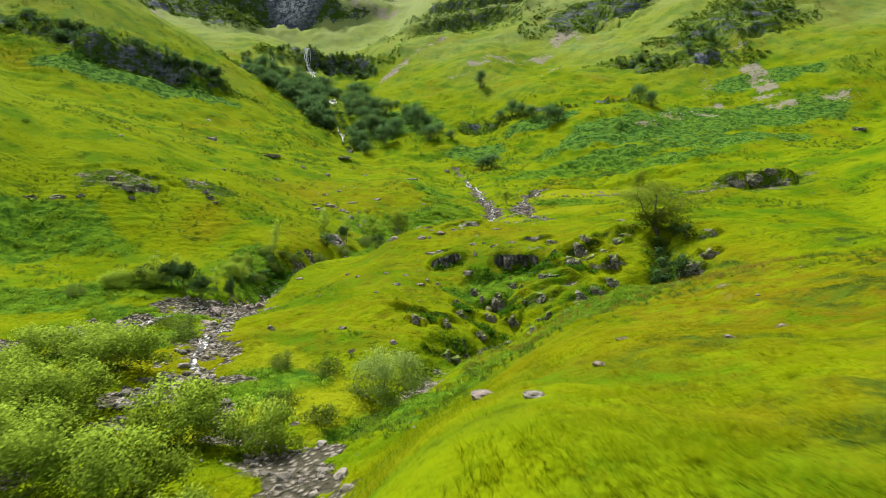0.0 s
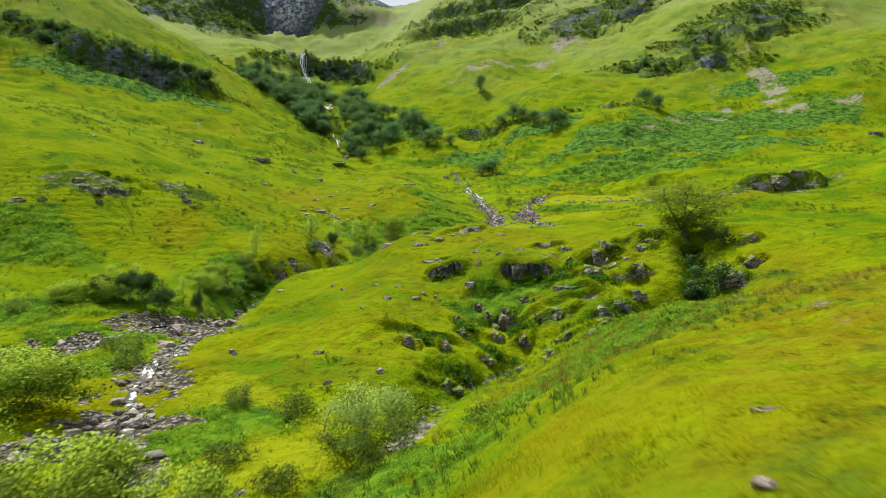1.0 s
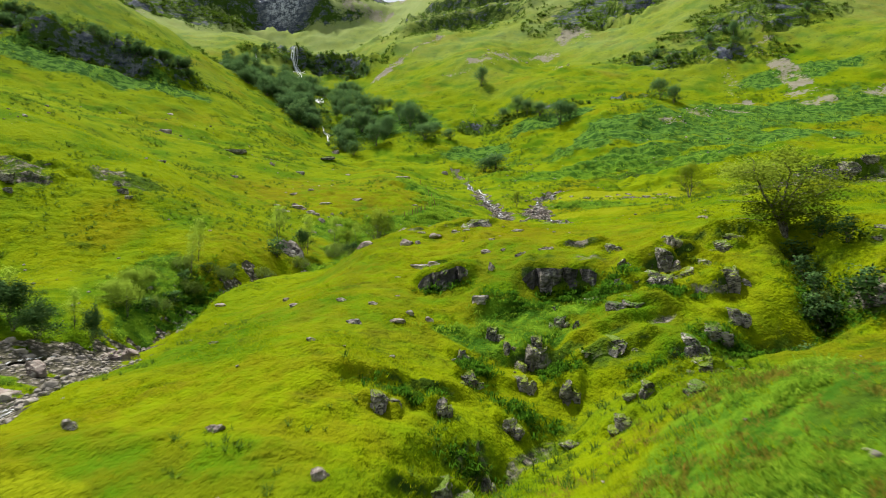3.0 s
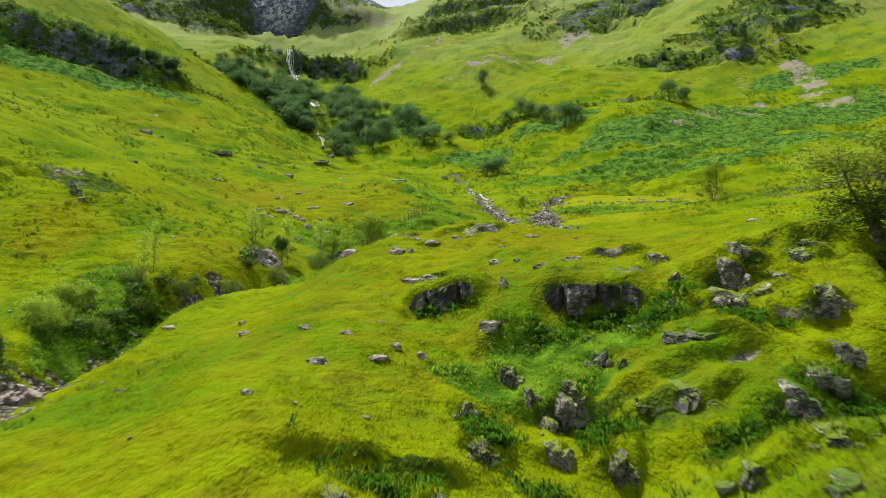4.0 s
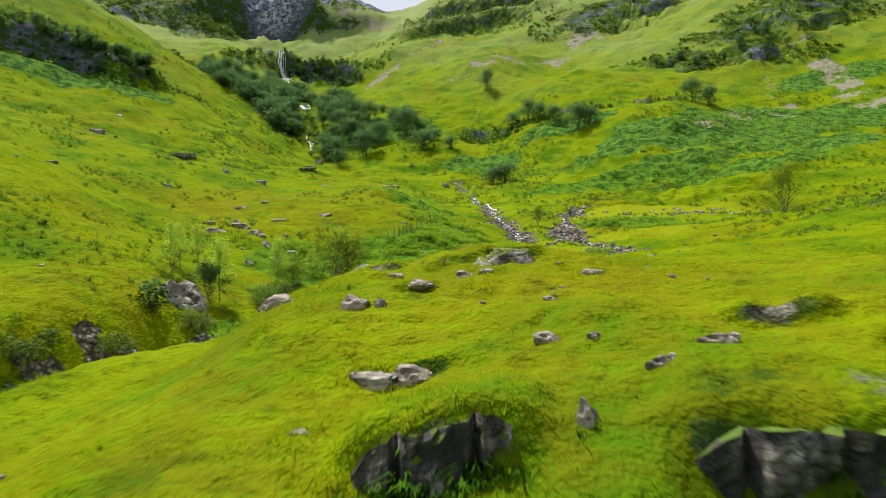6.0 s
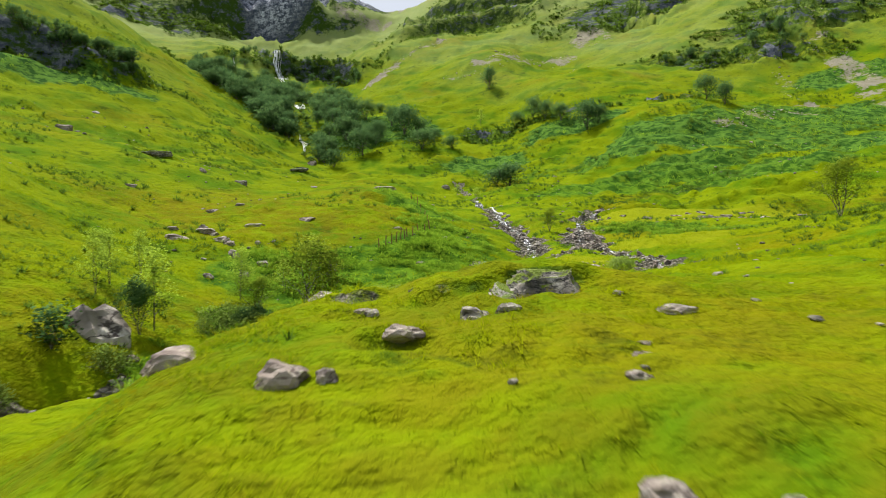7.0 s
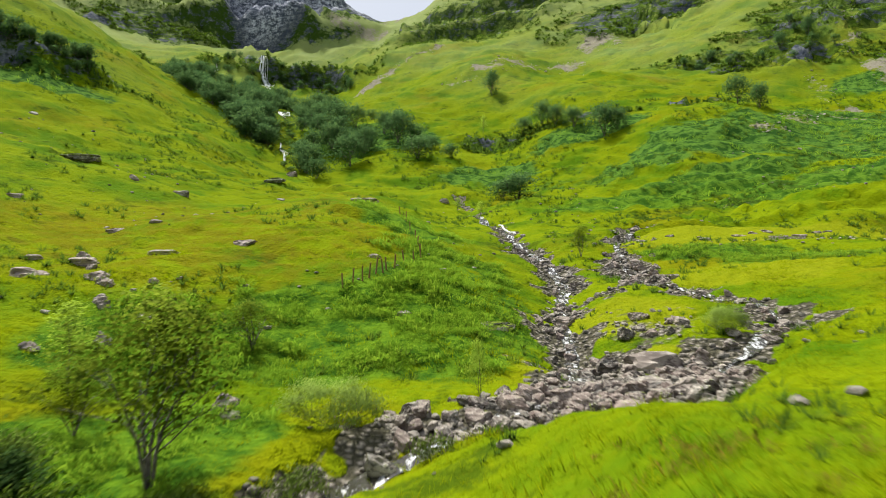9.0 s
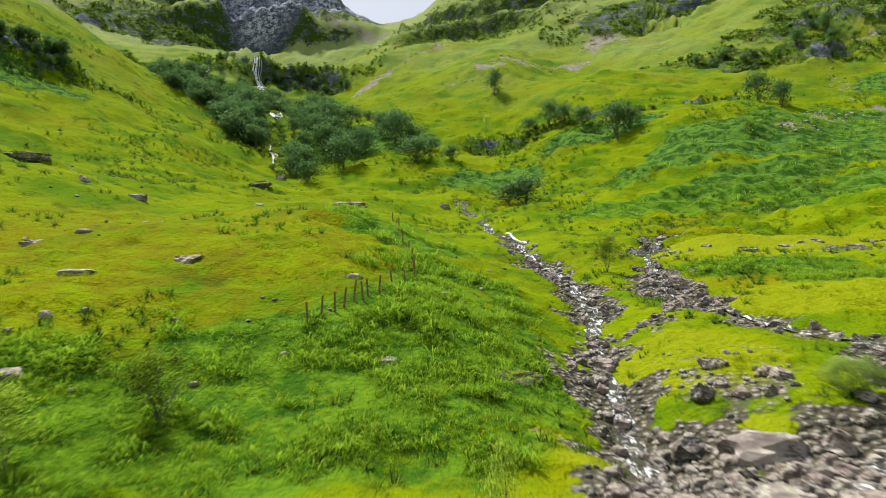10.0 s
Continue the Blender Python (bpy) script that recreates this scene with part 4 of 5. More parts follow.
rng = random.Random(7)
FLAT_STONES = [(26 + 34 * k / 15 + rng.gauss(0, 2.0), 196 + 9 * k / 15 + rng.gauss(0, 2.5), rng.uniform(0.9, 2.4), rng.uniform(0.3, 0.7)) for k in range(16)]
for rows, label, group in ((KNOLL_STONES, "grey lichened stone lying in the grass of the knoll", "stones on the knoll"), (TOP_STONES, "pale lichened boulder half sunk in turf", "stones on the knoll"),
                           (FRONT_STONES, "small weathered stone showing through grass", "stones below the knoll"), (SLOPE_STONES, "grey boulder scattered on the grassy slope", "stones on the slope"),
                           (FLAT_STONES, "pale flat boulder on the dry grassy flat", "stones on the flat")):
    for x, y, wide, tall in rows:
        rest_rock("boulder", boulders[rng.randrange(9)], x, y, wide, tall, rng.uniform(-35, 35), label, "boulder", group, sunk=0.66, tip=rng.uniform(-3, 3))
for rows, label, group in ((BANK_ROCKS, "mossy grey outcrop breaking out of the bank", "outcrops of the bank"), (FAR_ROCKS, "dark craggy outcrop on the hillside", "outcrops of the hillside")):
    for x, y, wide, tall in rows:
        wide, tall = wide * 0.78, tall * 0.8
        if rows is FAR_ROCKS:
            rest_rock("rock_outcrop", outcrops[rng.randrange(6)], x, y, wide, tall, rng.uniform(-25, 25), label, "rock", group, wide * 0.7, 0.58)
            continue
        turn = rng.uniform(-20, 20)
        deep = 0.55 * wide + 0.4
        top, foot = level(x, y + 0.5) + 0.02 + 0.06 * tall, level(x, y - 0.4) - 0.35
        ob = tagged(new("rock_outcrop"), label, "rock", group)
        ob.matrix_world = pose(x, y, foot, 0, 0, turn)
        for k in range(3 if wide > 1.1 else 2):
            share = (1.0, rng.uniform(0.55, 0.85), rng.uniform(0.4, 0.7))[k]
            tall_k, wide_k = (top - foot) * share, wide * (0.62, 0.5, 0.42)[k]
            block = part("rock_block", outcrops[rng.randrange(6)], ob)
            block.matrix_local = pose((0.0, 0.42, -0.42)[k] * wide + rng.uniform(-0.1, 0.1), 0.5 * deep - 0.42 - (0.0, 0.12, 0.2)[k], 0.5 * tall_k, rng.uniform(0, 14), rng.uniform(-10, 10), rng.uniform(-25, 25)) @ Matrix.Diagonal((wide_k, deep * (1.0, 0.8, 0.7)[k], tall_k, 1))


# stones of the stream beds, found by a throw of dice over the beds
def bed_stones():
    rng = np.random.default_rng(5)
    spots = []
    for line, wide, count in ((BURN[:20], 2.6, 1350), (SIDE_BURN, 2.8, 650), (LINK_BURN, 2.0, 200), (OLD_BED, 3.6, 650), (SIDE_BED, 2.2, 220), (BURN[16:23], 5.0, 500), ([(15, 144), (8, 138), (0, 132.5)], 7.0, 1500), ([(14.5, 148), (14.5, 164)], 5.0, 200)):
        pts = np.array(line, float)
        seg = np.hypot(*np.diff(pts, axis=0).T)
        at = rng.random(count) * seg.sum()
        k = np.clip(np.searchsorted(np.cumsum(seg), at), 0, len(seg) - 1)
        f = (at - (np.cumsum(seg)[k] - seg[k])) / seg[k]
        p = pts[k] + (pts[k + 1] - pts[k]) * f[:, None]
        side = rng.normal(0, 0.5, count) * wide
        n = np.stack([-(pts[k + 1] - pts[k])[:, 1], (pts[k + 1] - pts[k])[:, 0]], -1) / seg[k][:, None]
        spots.append(p + n * side[:, None])
    xy = np.concatenate(spots)
    size = np.exp(rng.normal(-1.15, 0.5, len(xy))).clip(0.14, 1.15)
    _, stones, _ = covers(xy[:, 0], xy[:, 1])
    keep = stones > 0.35
    return xy[keep], size[keep], rng


xy, size, dice = bed_stones()
zs = height(xy[:, 0], xy[:, 1])
near = np.argsort(-size * np.where((xy[:, 1] > 128) & (xy[:, 1] < 190), 2.0, 1.0) * np.where(xy[:, 1] > 20, 1, 0.3))
own, rest = near[:295], near[295:]
for k in own:
    me = (boulders if size[k] > 0.6 else pebble_meshes)[int(dice.integers(6))]
    ob = new("river_boulder", me)
    s = float(size[k])
    ob.matrix_world = pose(xy[k, 0], xy[k, 1], zs[k] + 0.16 * s, dice.uniform(-25, 25), dice.uniform(-25, 25), dice.uniform(0, 360)) @ Matrix.Diagonal((s * 1.25, s, s * 0.8, 1))
    tagged(ob, "rounded grey boulder in the bed of the burn", "boulder", "boulders of the burn")


def strew(name, meshes, xyz, size, dice, mat, label, flat=0.75):
    """Many small lumps joined into one mesh."""
    vs, fs, base = [], [], 0
    shapes = []
    for me in meshes:
        v = np.zeros(len(me.vertices) * 3, np.float32)
        me.vertices.foreach_get("co", v)
        t = np.zeros(len(me.polygons) * 3, np.int32)
        me.polygons.foreach_get("vertices", t)
        shapes.append((v.reshape(-1, 3), t.reshape(-1, 3)))
    for k in range(len(xyz)):
        v, t = shapes[k % len(shapes)]
        a, b = dice.uniform(0, 6.28), dice.uniform(-0.4, 0.4)
        c, s = math.cos(a), math.sin(a)
        q = v * np.array([1.25, 1.0, flat]) * size[k]
        q = np.stack([q[:, 0], q[:, 1] * math.cos(b) - q[:, 2] * math.sin(b), q[:, 1] * math.sin(b) + q[:, 2] * math.cos(b)], -1)
        vs.append(np.stack([q[:, 0] * c - q[:, 1] * s, q[:, 0] * s + q[:, 1] * c, q[:, 2]], -1) + xyz[k])
        fs.append(t + base)
        base += len(v)
    return tagged(new(name, np_mesh(name, np.concatenate(vs), np.concatenate(fs), mat)), label, "stones", kind="stuff")


bed_rock, brt, brs = material("bed_stones", 0.8, 0.35)
brc = blend(brt, brt.nodes.new("ShaderNodeNewGeometry").outputs["Random Per Island"], (0.13, 0.122, 0.10), (0.37, 0.335, 0.285))
brc = blend(brt, maths(brt, "MULTIPLY", step_node(brt, noise_node(brt, 0.3, 4, 0.7), 0.45, 0.7), 0.7), brc, STONE_DARK)
brt.links.new(brc, brs.inputs["Base Color"])
bump(brt, brs, noise_node(brt, 0.12, 4, 0.7), 0.06, 0.8)
strew("burn_cobbles", pebble_meshes, np.stack([xy[rest, 0], xy[rest, 1], zs[rest] + 0.05], -1), size[rest] * 0.8, dice, bed_rock, "grey and brown cobbles strewn along the burn")

scree_rock, sct, scs = material("scree_rock", 0.9, 0.2)
sct.links.new(blend(sct, sct.nodes.new("ShaderNodeNewGeometry").outputs["Random Per Island"], (0.30, 0.275, 0.25), (0.52, 0.47, 0.42)), scs.inputs["Base Color"])
bump(sct, scs, noise_node(sct, 0.4, 4, 0.7), 0.15, 0.8)
# loose stones in the turf and on the screes
sx = dice.uniform(-45, 45, 2600)
sy = dice.uniform(5, 260, 2600)
sx = sx * (0.3 + sy / 110)
pick = fractal(sx, sy, 12, 77, 3) > 0.12
sx, sy = sx[pick][:650], sy[pick][:650]
calm = dice.random(len(sx)) > 0.75 * oval(sx, sy, -3, 80, 22, 34)
sx, sy = sx[calm], sy[calm]
strew("scattered_stones", pebble_meshes, np.stack([sx, sy, height(sx, sy) + 0.04], -1), np.exp(dice.normal(-1.55, 0.45, len(sx))) * (0.45 + sy / 240), dice, bed_rock, "small pale stones scattered through the hill grass", 0.55)
gx, gy = [], []
for cx, cy, rx, ry, turn, _ in SCREES + [((a + c) / 2, (b + d) / 2, 0.5 * math.hypot(c - a, d - b), w, math.degrees(math.atan2(d - b, c - a)), 0) for a, b, c, d, w, _ in SCREE_RUNS]:
    n = 26
    a, r = dice.uniform(0, 6.28, n), np.sqrt(dice.uniform(0, 1, n)) * 1.05
    c, s = math.cos(radians(turn)), math.sin(radians(turn))
    gx.append(cx + r * np.cos(a) * rx * c - r * np.sin(a) * ry * s)
    gy.append(cy + r * np.cos(a) * rx * s + r * np.sin(a) * ry * c)
gx, gy = np.concatenate(gx), np.concatenate(gy)
strew("scree_stones", pebble_meshes, np.stack([gx, gy, height(gx, gy) + 0.1], -1), np.exp(dice.normal(-1.0, 0.45, len(gx))), dice, scree_rock, "grey scree blocks on the steep slope", 0.6)


# ---- water ----
def ribbon(name, line, wide, lift, label):
    """A strip of running water that follows the bed."""
    pts = np.array(line, float)
    seg = np.hypot(*np.diff(pts, axis=0).T)
    run = np.concatenate([[0], np.cumsum(seg)])
    s = np.arange(0, run[-1], 0.5)
    x, y = np.interp(s, run, pts[:, 0]), np.interp(s, run, pts[:, 1])
    for _ in range(6):
        x[1:-1], y[1:-1] = (x[:-2] + 2 * x[1:-1] + x[2:]) / 4, (y[:-2] + 2 * y[1:-1] + y[2:]) / 4
    x = x + 0.5 * ripple(s, s * 0, 5, 61)
    dx, dy = np.gradient(x), np.gradient(y)
    n = np.hypot(dx, dy)
    half = wide * (0.75 + 0.5 * ripple(s, s * 0 + 3, 3, 62))
    across = np.linspace(-1, 1, 7)
    px = x[:, None] - (dy / n)[:, None] * half[:, None] * across
    py = y[:, None] + (dx / n)[:, None] * half[:, None] * across
    mid = height(x, y)
    pz = (mid + lift)[:, None] + 0.05 * ripple(px, py, 0.5, 63) - 0.02 * np.abs(across)
    k = np.arange(px.size).reshape(px.shape)
    quads = np.stack([k[:-1, :-1], k[:-1, 1:], k[1:, 1:], k[1:, :-1]], -1).reshape(-1, 4)
    return tagged(new(name, np_mesh(name, np.stack([px, py, pz], -1).reshape(-1, 3), quads, water_mat, True)), label, "stream", kind="structure")


ribbon("water_burn", BURN[1:], 0.75, 0.10, "shallow burn with white broken water between stones")
ribbon("water_side_burn", SIDE_BURN, 0.6, 0.09, "thin side stream running among boulders")
ribbon("water_old_bed", OLD_BED[1:5], 0.5, 0.08, "shallow trickle in a stony bed")


def waterfall(x0, y0, x1, y1, wide, label, seed, strands=3, kink=0.0):
    """White water down a rock step, in a few strands."""
    fall = new("waterfall")
    fall.location = (x1, y1, level(x1, y1))
    tagged(fall, label, "waterfall")
    rng = random.Random(seed)
    for k in range(strands):
        t = np.linspace(0, 1, 26)
        drift = rng.uniform(-0.42, 0.42) * wide
        t = np.clip(t + (0.12 * rng.random() if k else 0) * (1 - t), 0, 1)
        x = x0 + (x1 - x0) * t + drift * (0.1 + 2.2 * t) + kink * (smooth(0.35, 0.6, t) - t) + 0.9 * wide * ripple(t * 9, t * 0 + k, 2.5, seed)
        y = y0 + (y1 - y0) * t - 0.8
        z = np.maximum.accumulate((height(x, y) + 0.6)[::-1])[::-1]
        show = z < z[0] - 0.04 * (z[0] - z[-1])
        t, x, y, z = t[show], x[show], y[show], z[show]
        half = wide * rng.uniform(0.03, 0.085) * (0.6 + 0.7 * t) * (1 + 0.9 * ripple(t * 7, t * 0 + 5 + k, 1.0, seed + 3))
        cols = np.linspace(-1, 1, 5)
        px = x[:, None] + half[:, None] * cols
        py = (y - 0.4)[:, None] + 0.3 * np.abs(cols) ** 2
        pz = z[:, None] - 0.15 * np.abs(cols)
        q = np.arange(px.size).reshape(px.shape)
        quads = np.stack([q[:-1, :-1], q[:-1, 1:], q[1:, 1:], q[1:, :-1]], -1).reshape(-1, 4)
        verts = np.stack([px - x1, py - y1, pz - fall.location.z], -1).reshape(-1, 3)
        part("strand", np_mesh("strand", verts, quads, fall_mat, True), fall)


waterfall(-82.0, 448, -74.5, 430, 2.6, "tall white waterfall over a dark crag", 1, 8, 3.0)
waterfall(-75.6, 430, -72.5, 417, 1.6, "white water spreading at the foot of the crag", 2, 4)
waterfall(-55, 372, -51, 354, 1.8, "white cascade among gorge trees", 3, 6)
waterfall(-44.0, 316, -40.0, 300, 1.0, "narrow white fall at the mouth of the gorge", 4, 4)
waterfall(-101, 440, -98, 428, 1.6, "thin white fall on a dark crag", 5, 2)
waterfall(8.6, 222, 10.2, 207, 0.42, "small white cascade of the burn between banks", 6, 2)


# ---- fence ----
POSTS = [
    (-5.8, 156.5, 1.0), (-5.2, 157.0, 1.0), (-4.6, 157.5, 1.05), (-4.2, 157.9, 1.05), (-3.8, 158.7, 1.2), (-3.3, 158.9, 1.0), (-3.1, 159.5, 0.95), (-2.6, 160.3, 1.0), (-2.0, 162.6, 1.0), (-1.3, 163.3, 1.15), (-0.8, 166.8, 1.3),
    (-1.0, 169.0, 1.1), (-1.3, 171.6, 1.1), (-1.6, 174.1, 1.0), (-2.2, 177.7, 1.0), (-2.8, 182.3, 1.0), (-3.4, 188.0, 1.0), (-4.2, 196.6, 1.1),
]
fence = tagged(new("fence"), "broken line of leaning brown wooden fence posts", "fence")
fence.location = (-3.0, 162.0, level(-3.0, 162.0))


def post_mesh():
    bm = bmesh.new()
    bmesh.ops.create_cone(bm, segments=8, radius1=0.06, radius2=0.05, depth=1.0, cap_ends=True)
    top = [f for f in bm.faces if f.normal.z > 0.9]
    bmesh.ops.bevel(bm, geom=[e for f in top for e in f.edges], offset=0.02, segments=1, affect="EDGES")
    for v in bm.verts:
        v.co.x += 0.012 * math.sin(v.co.z * 7)
        v.co.z += 0.5
    me = bpy.data.meshes.new("post")
    bm.to_mesh(me)
    bm.free()
    me.materials.append(post_wood)
    return me


post_me = post_mesh()
for x, y, tall in POSTS:
    ob = part("post", post_me, fence)
    ob.matrix_local = Matrix.Translation(-fence.location) @ pose(x, y, level(x, y) - 0.15, rng.uniform(-7, 7), rng.uniform(-8, 8), rng.uniform(0, 90)) @ Matrix.Diagonal((1, 1, tall + 0.15, 1))


# ---- trees and bushes ----
def grow(rng, tips, twigs, at, way, length, radius, depth, spread, lift, bend=0.25, stem=False):
    """Add a tapering limb and the limbs that spring from it."""
    n = 7 if stem else 4
    p, d = at, way.normalized()
    for k in range(n):
        q = p + d * (length / n)
        r0, r1 = radius * (1 - 0.75 * k / n), radius * (1 - 0.75 * (k + 1) / n)
        twigs.append((p, q, r0, r1))
        if depth <= 1 or (depth == 2 and k > 0) or (stem and k > n - 3):
            tips.append((q, d))
        wag = bend * (0.4 if stem else 1.0)
        d = (d + Vector((rng.gauss(0, wag), rng.gauss(0, wag), rng.gauss(0, wag) + lift * 0.12))).normalized()
        p = q
        if depth > 0 and k >= 1:
            for _ in range(2 if rng.random() < 0.6 else 1):
                side = Vector((rng.gauss(0, 1), rng.gauss(0, 1), rng.gauss(0, 0.4) + lift)).normalized()
                part_long = rng.uniform(0.34, 0.52) * (1.15 - 0.75 * k / n) if stem else rng.uniform(0.5, 0.7)
                grow(rng, tips, twigs, p, d * (1 - spread) + side * spread, length * part_long, r1 * 0.6, depth - 1, spread, lift, bend)


def tubes(twigs, thick=0.02):
    vs, fs = [], []
    for p, q, r0, r1 in twigs:
        if r0 < thick * 0.4:
            continue
        sides = 6 if r0 > thick * 2.5 else 3
        d = (q - p).normalized()
        a = d.orthogonal().normalized()
        b = d.cross(a)
        base = len(vs)
        for c, r in ((p, r0), (q, r1)):
            for k in range(sides):
                t = 6.2832 * k / sides
                vs.append(c + (a * math.cos(t) + b * math.sin(t)) * max(r, 0.006))
        for k in range(sides):
            m = (k + 1) % sides
            fs.append((base + k, base + m, base + sides + m, base + sides + k))
    return np.array(vs), np.array(fs)


def leaves(rng, tips, count, size, scatter, droop=0.0, clumps=0):
    """Many small leaf blades round the twig ends."""
    dice = np.random.default_rng(rng.randrange(10 ** 6))
    pos = np.array([t[0] for t in tips])
    if clumps:
        pos = pos[dice.permutation(len(pos))[:clumps]]
    c = pos[dice.integers(len(pos), size=count)] + dice.normal(0, scatter, (count, 3)) * np.array([1, 1, 0.7])
    a = dice.normal(0, 1, (count, 3))
    a[:, 2] -= droop
    a /= np.linalg.norm(a, axis=1)[:, None]
    b = np.cross(a, dice.normal(0, 1, (count, 3)) + np.array([0, 0, 0.5]))
    b /= np.linalg.norm(b, axis=1)[:, None] + 1e-6
    s = size * dice.uniform(0.6, 1.3, count)[:, None]
    v = np.stack([c - a * s * 0.6, c + b * s * 0.32, c + a * s * 0.6, c - b * s * 0.32], 1).reshape(-1, 3)
    return v, np.arange(count * 4).reshape(-1, 4)


def tree(kind, name, seed, leaf, tall, wide, stems, depth, count, size, scatter, spread=0.55, lift=0.35, radius=0.03, droop=0.0, bend=0.22, fine=0.004, swell=0.5, waist=0.5, clumps=0, lean=0.7):
    """A tree of unit scale in metres, its foot at the origin: tapered stems and limbs, and a crown of single leaves."""
    rng = random.Random(seed)
    tips, twigs = [], []
    for k in range(stems):
        a = 6.283 * (k + rng.random() * 0.6) / stems
        lean = 0.0 if stems == 1 else rng.uniform(0.35 * lean, lean) * wide / tall
        way = Vector((math.cos(a) * lean, math.sin(a) * lean, 1))
        grow(rng, tips, twigs, Vector((0, 0, -0.3)), way, tall * 0.9, tall * radius / math.sqrt(stems), depth - 1, spread, lift, bend, True)
    hi = max(t[0].z for t in tips)

    def dome(q):
        u = q.z / hi
        k = 1 + swell * math.exp(-((u - waist) / 0.26) ** 2) - 0.7 * swell * float(smooth(0.7, 1.0, u))
        return Vector((q.x * k, q.y * k, q.z))

    tips = [(dome(p), d) for p, d in tips]
    twigs = [(dome(p), dome(q), a, b) for p, q, a, b in twigs]
    mid = sum((t[0] for t in tips), Vector()) / len(tips)

    def upright(q):
        return Vector((q.x - mid.x * q.z / mid.z, q.y - mid.y * q.z / mid.z, q.z))

    tips = [(upright(p), d) for p, d in tips]
    twigs = [(upright(p), upright(q), a, b) for p, q, a, b in twigs]
    out = sorted(math.hypot(t[0].x, t[0].y) for t in tips)[int(0.965 * len(tips))]
    fit = Matrix.Diagonal((wide * 0.5 / out, wide * 0.5 / out, tall * 0.95 / hi))
    tips = [(fit @ p, d) for p, d in tips]
    twigs = [(fit @ p, fit @ q, a, b) for p, q, a, b in twigs]
    root = new(kind)
    v, f = tubes(twigs, tall * fine)
    part("trunk", np_mesh("trunk", v, f, bark, True), root)
    v, f = leaves(rng, tips, count, size, scatter, droop, clumps)
    part("crown", np_mesh("crown", v, f, leaf), root)
    return root


def plant(ob, rows, tall, label, category, group=""):
    """Set copies of a tree on the ground: x, y, crown width, height."""
    rng = random.Random(len(rows) * 31 + int(tall * 10))
    first = True
    for x, y, w, h in rows:
        m = pose(x, y, level(x, y) - 0.05, rng.uniform(-3, 3), rng.uniform(-3, 3), rng.uniform(0, 360))
        if first:
            it = ob
            it.matrix_basis = m
        else:
            it = copy_thing(ob, m)
        it.scale = (w, w, h)
        tagged(it, label, category, group)
        first = False


def scaled(rows, tall, wide):
    return [(x, y, w / wide, h / tall) for x, y, w, h in rows]


rowan = tree("rowan_tree", "rowan", 3, birch_leaf, 7.0, 7.0, 4, 3, 15000, 0.12, 0.36, spread=0.85, lift=0.0, swell=0.6, waist=0.55, clumps=140, lean=0.3)
plant(rowan, scaled([(25.0, 86.5, 11.0, 6.8)], 7.0, 7.0), 7.0, "broad spreading rowan tree above a rocky bank", "tree")
willow = tree("willow_bush", "willow", 5, willow_leaf, 3.6, 4.6, 9, 2, 11000, 0.085, 0.24, spread=0.55, lift=0.6, radius=0.018, swell=0.9, waist=0.3, clumps=90)
plant(willow, scaled([(-3.6, 47.0, 6.2, 3.8), (-3.1, 134.6, 4.0, 2.0), (16.9, 148.5, 2.8, 1.7)], 3.6, 4.6), 3.6, "rounded grey-green willow bush beside the burn", "bush", "willow bushes")
birch = tree("birch_tree", "birch", 8, birch_leaf, 4.5, 3.4, 4, 3, 4200, 0.085, 0.20, spread=0.6, lift=0.4, radius=0.02)
plant(birch, scaled([(-7.8, 128.9, 6.2, 6.2), (42.2, 158.5, 6.0, 6.5), (-9.3, 146.5, 3.4, 3.0), (-12.8, 134.5, 3.2, 3.0), (16.0, 187.5, 2.8, 3.6)], 4.5, 3.4), 4.5, "open-crowned young birch with bare grey limbs", "tree", "birches of the burn")
sapling = tree("birch_sapling", "sapling", 12, alder_leaf, 4.5, 1.8, 2, 3, 1700, 0.09, 0.22, spread=0.65, lift=0.35, radius=0.009)
plant(sapling, scaled([(-16.3, 124.8, 2.8, 5.2), (-20.3, 126.0, 1.9, 4.2), (-24.3, 105.6, 1.7, 5.4), (-20.6, 128.5, 1.8, 3.8), (-14.9, 138.2, 2.6, 4.2), (-24.8, 109.5, 1.8, 4.8), (-21.5, 135.6, 1.8, 3.6), (2.4, 137.6, 1.1, 2.9), (-25.3, 93.3, 1.7, 3.4), (-12.4, 142.4, 2.0, 3.0), (8.0, 243.6, 2.0, 3.0), (13.3, 328.7, 2.6, 6.0), (3.9, 250.0, 2.0, 2.7), (-27.0, 88.0, 1.5, 3.3), (-31.5, 87.5, 2.0, 4.0), (-34.0, 87.0, 2.4, 3.6)], 4.5, 1.8), 4.5,
      "slender young birch with thin foliage", "tree", "saplings by the burn")
alder = tree("alder_bush", "alder", 17, alder_leaf, 3.4, 4.8, 8, 2, 8000, 0.15, 0.38, spread=0.6, lift=0.45, radius=0.016, swell=0.6, waist=0.3, clumps=34)
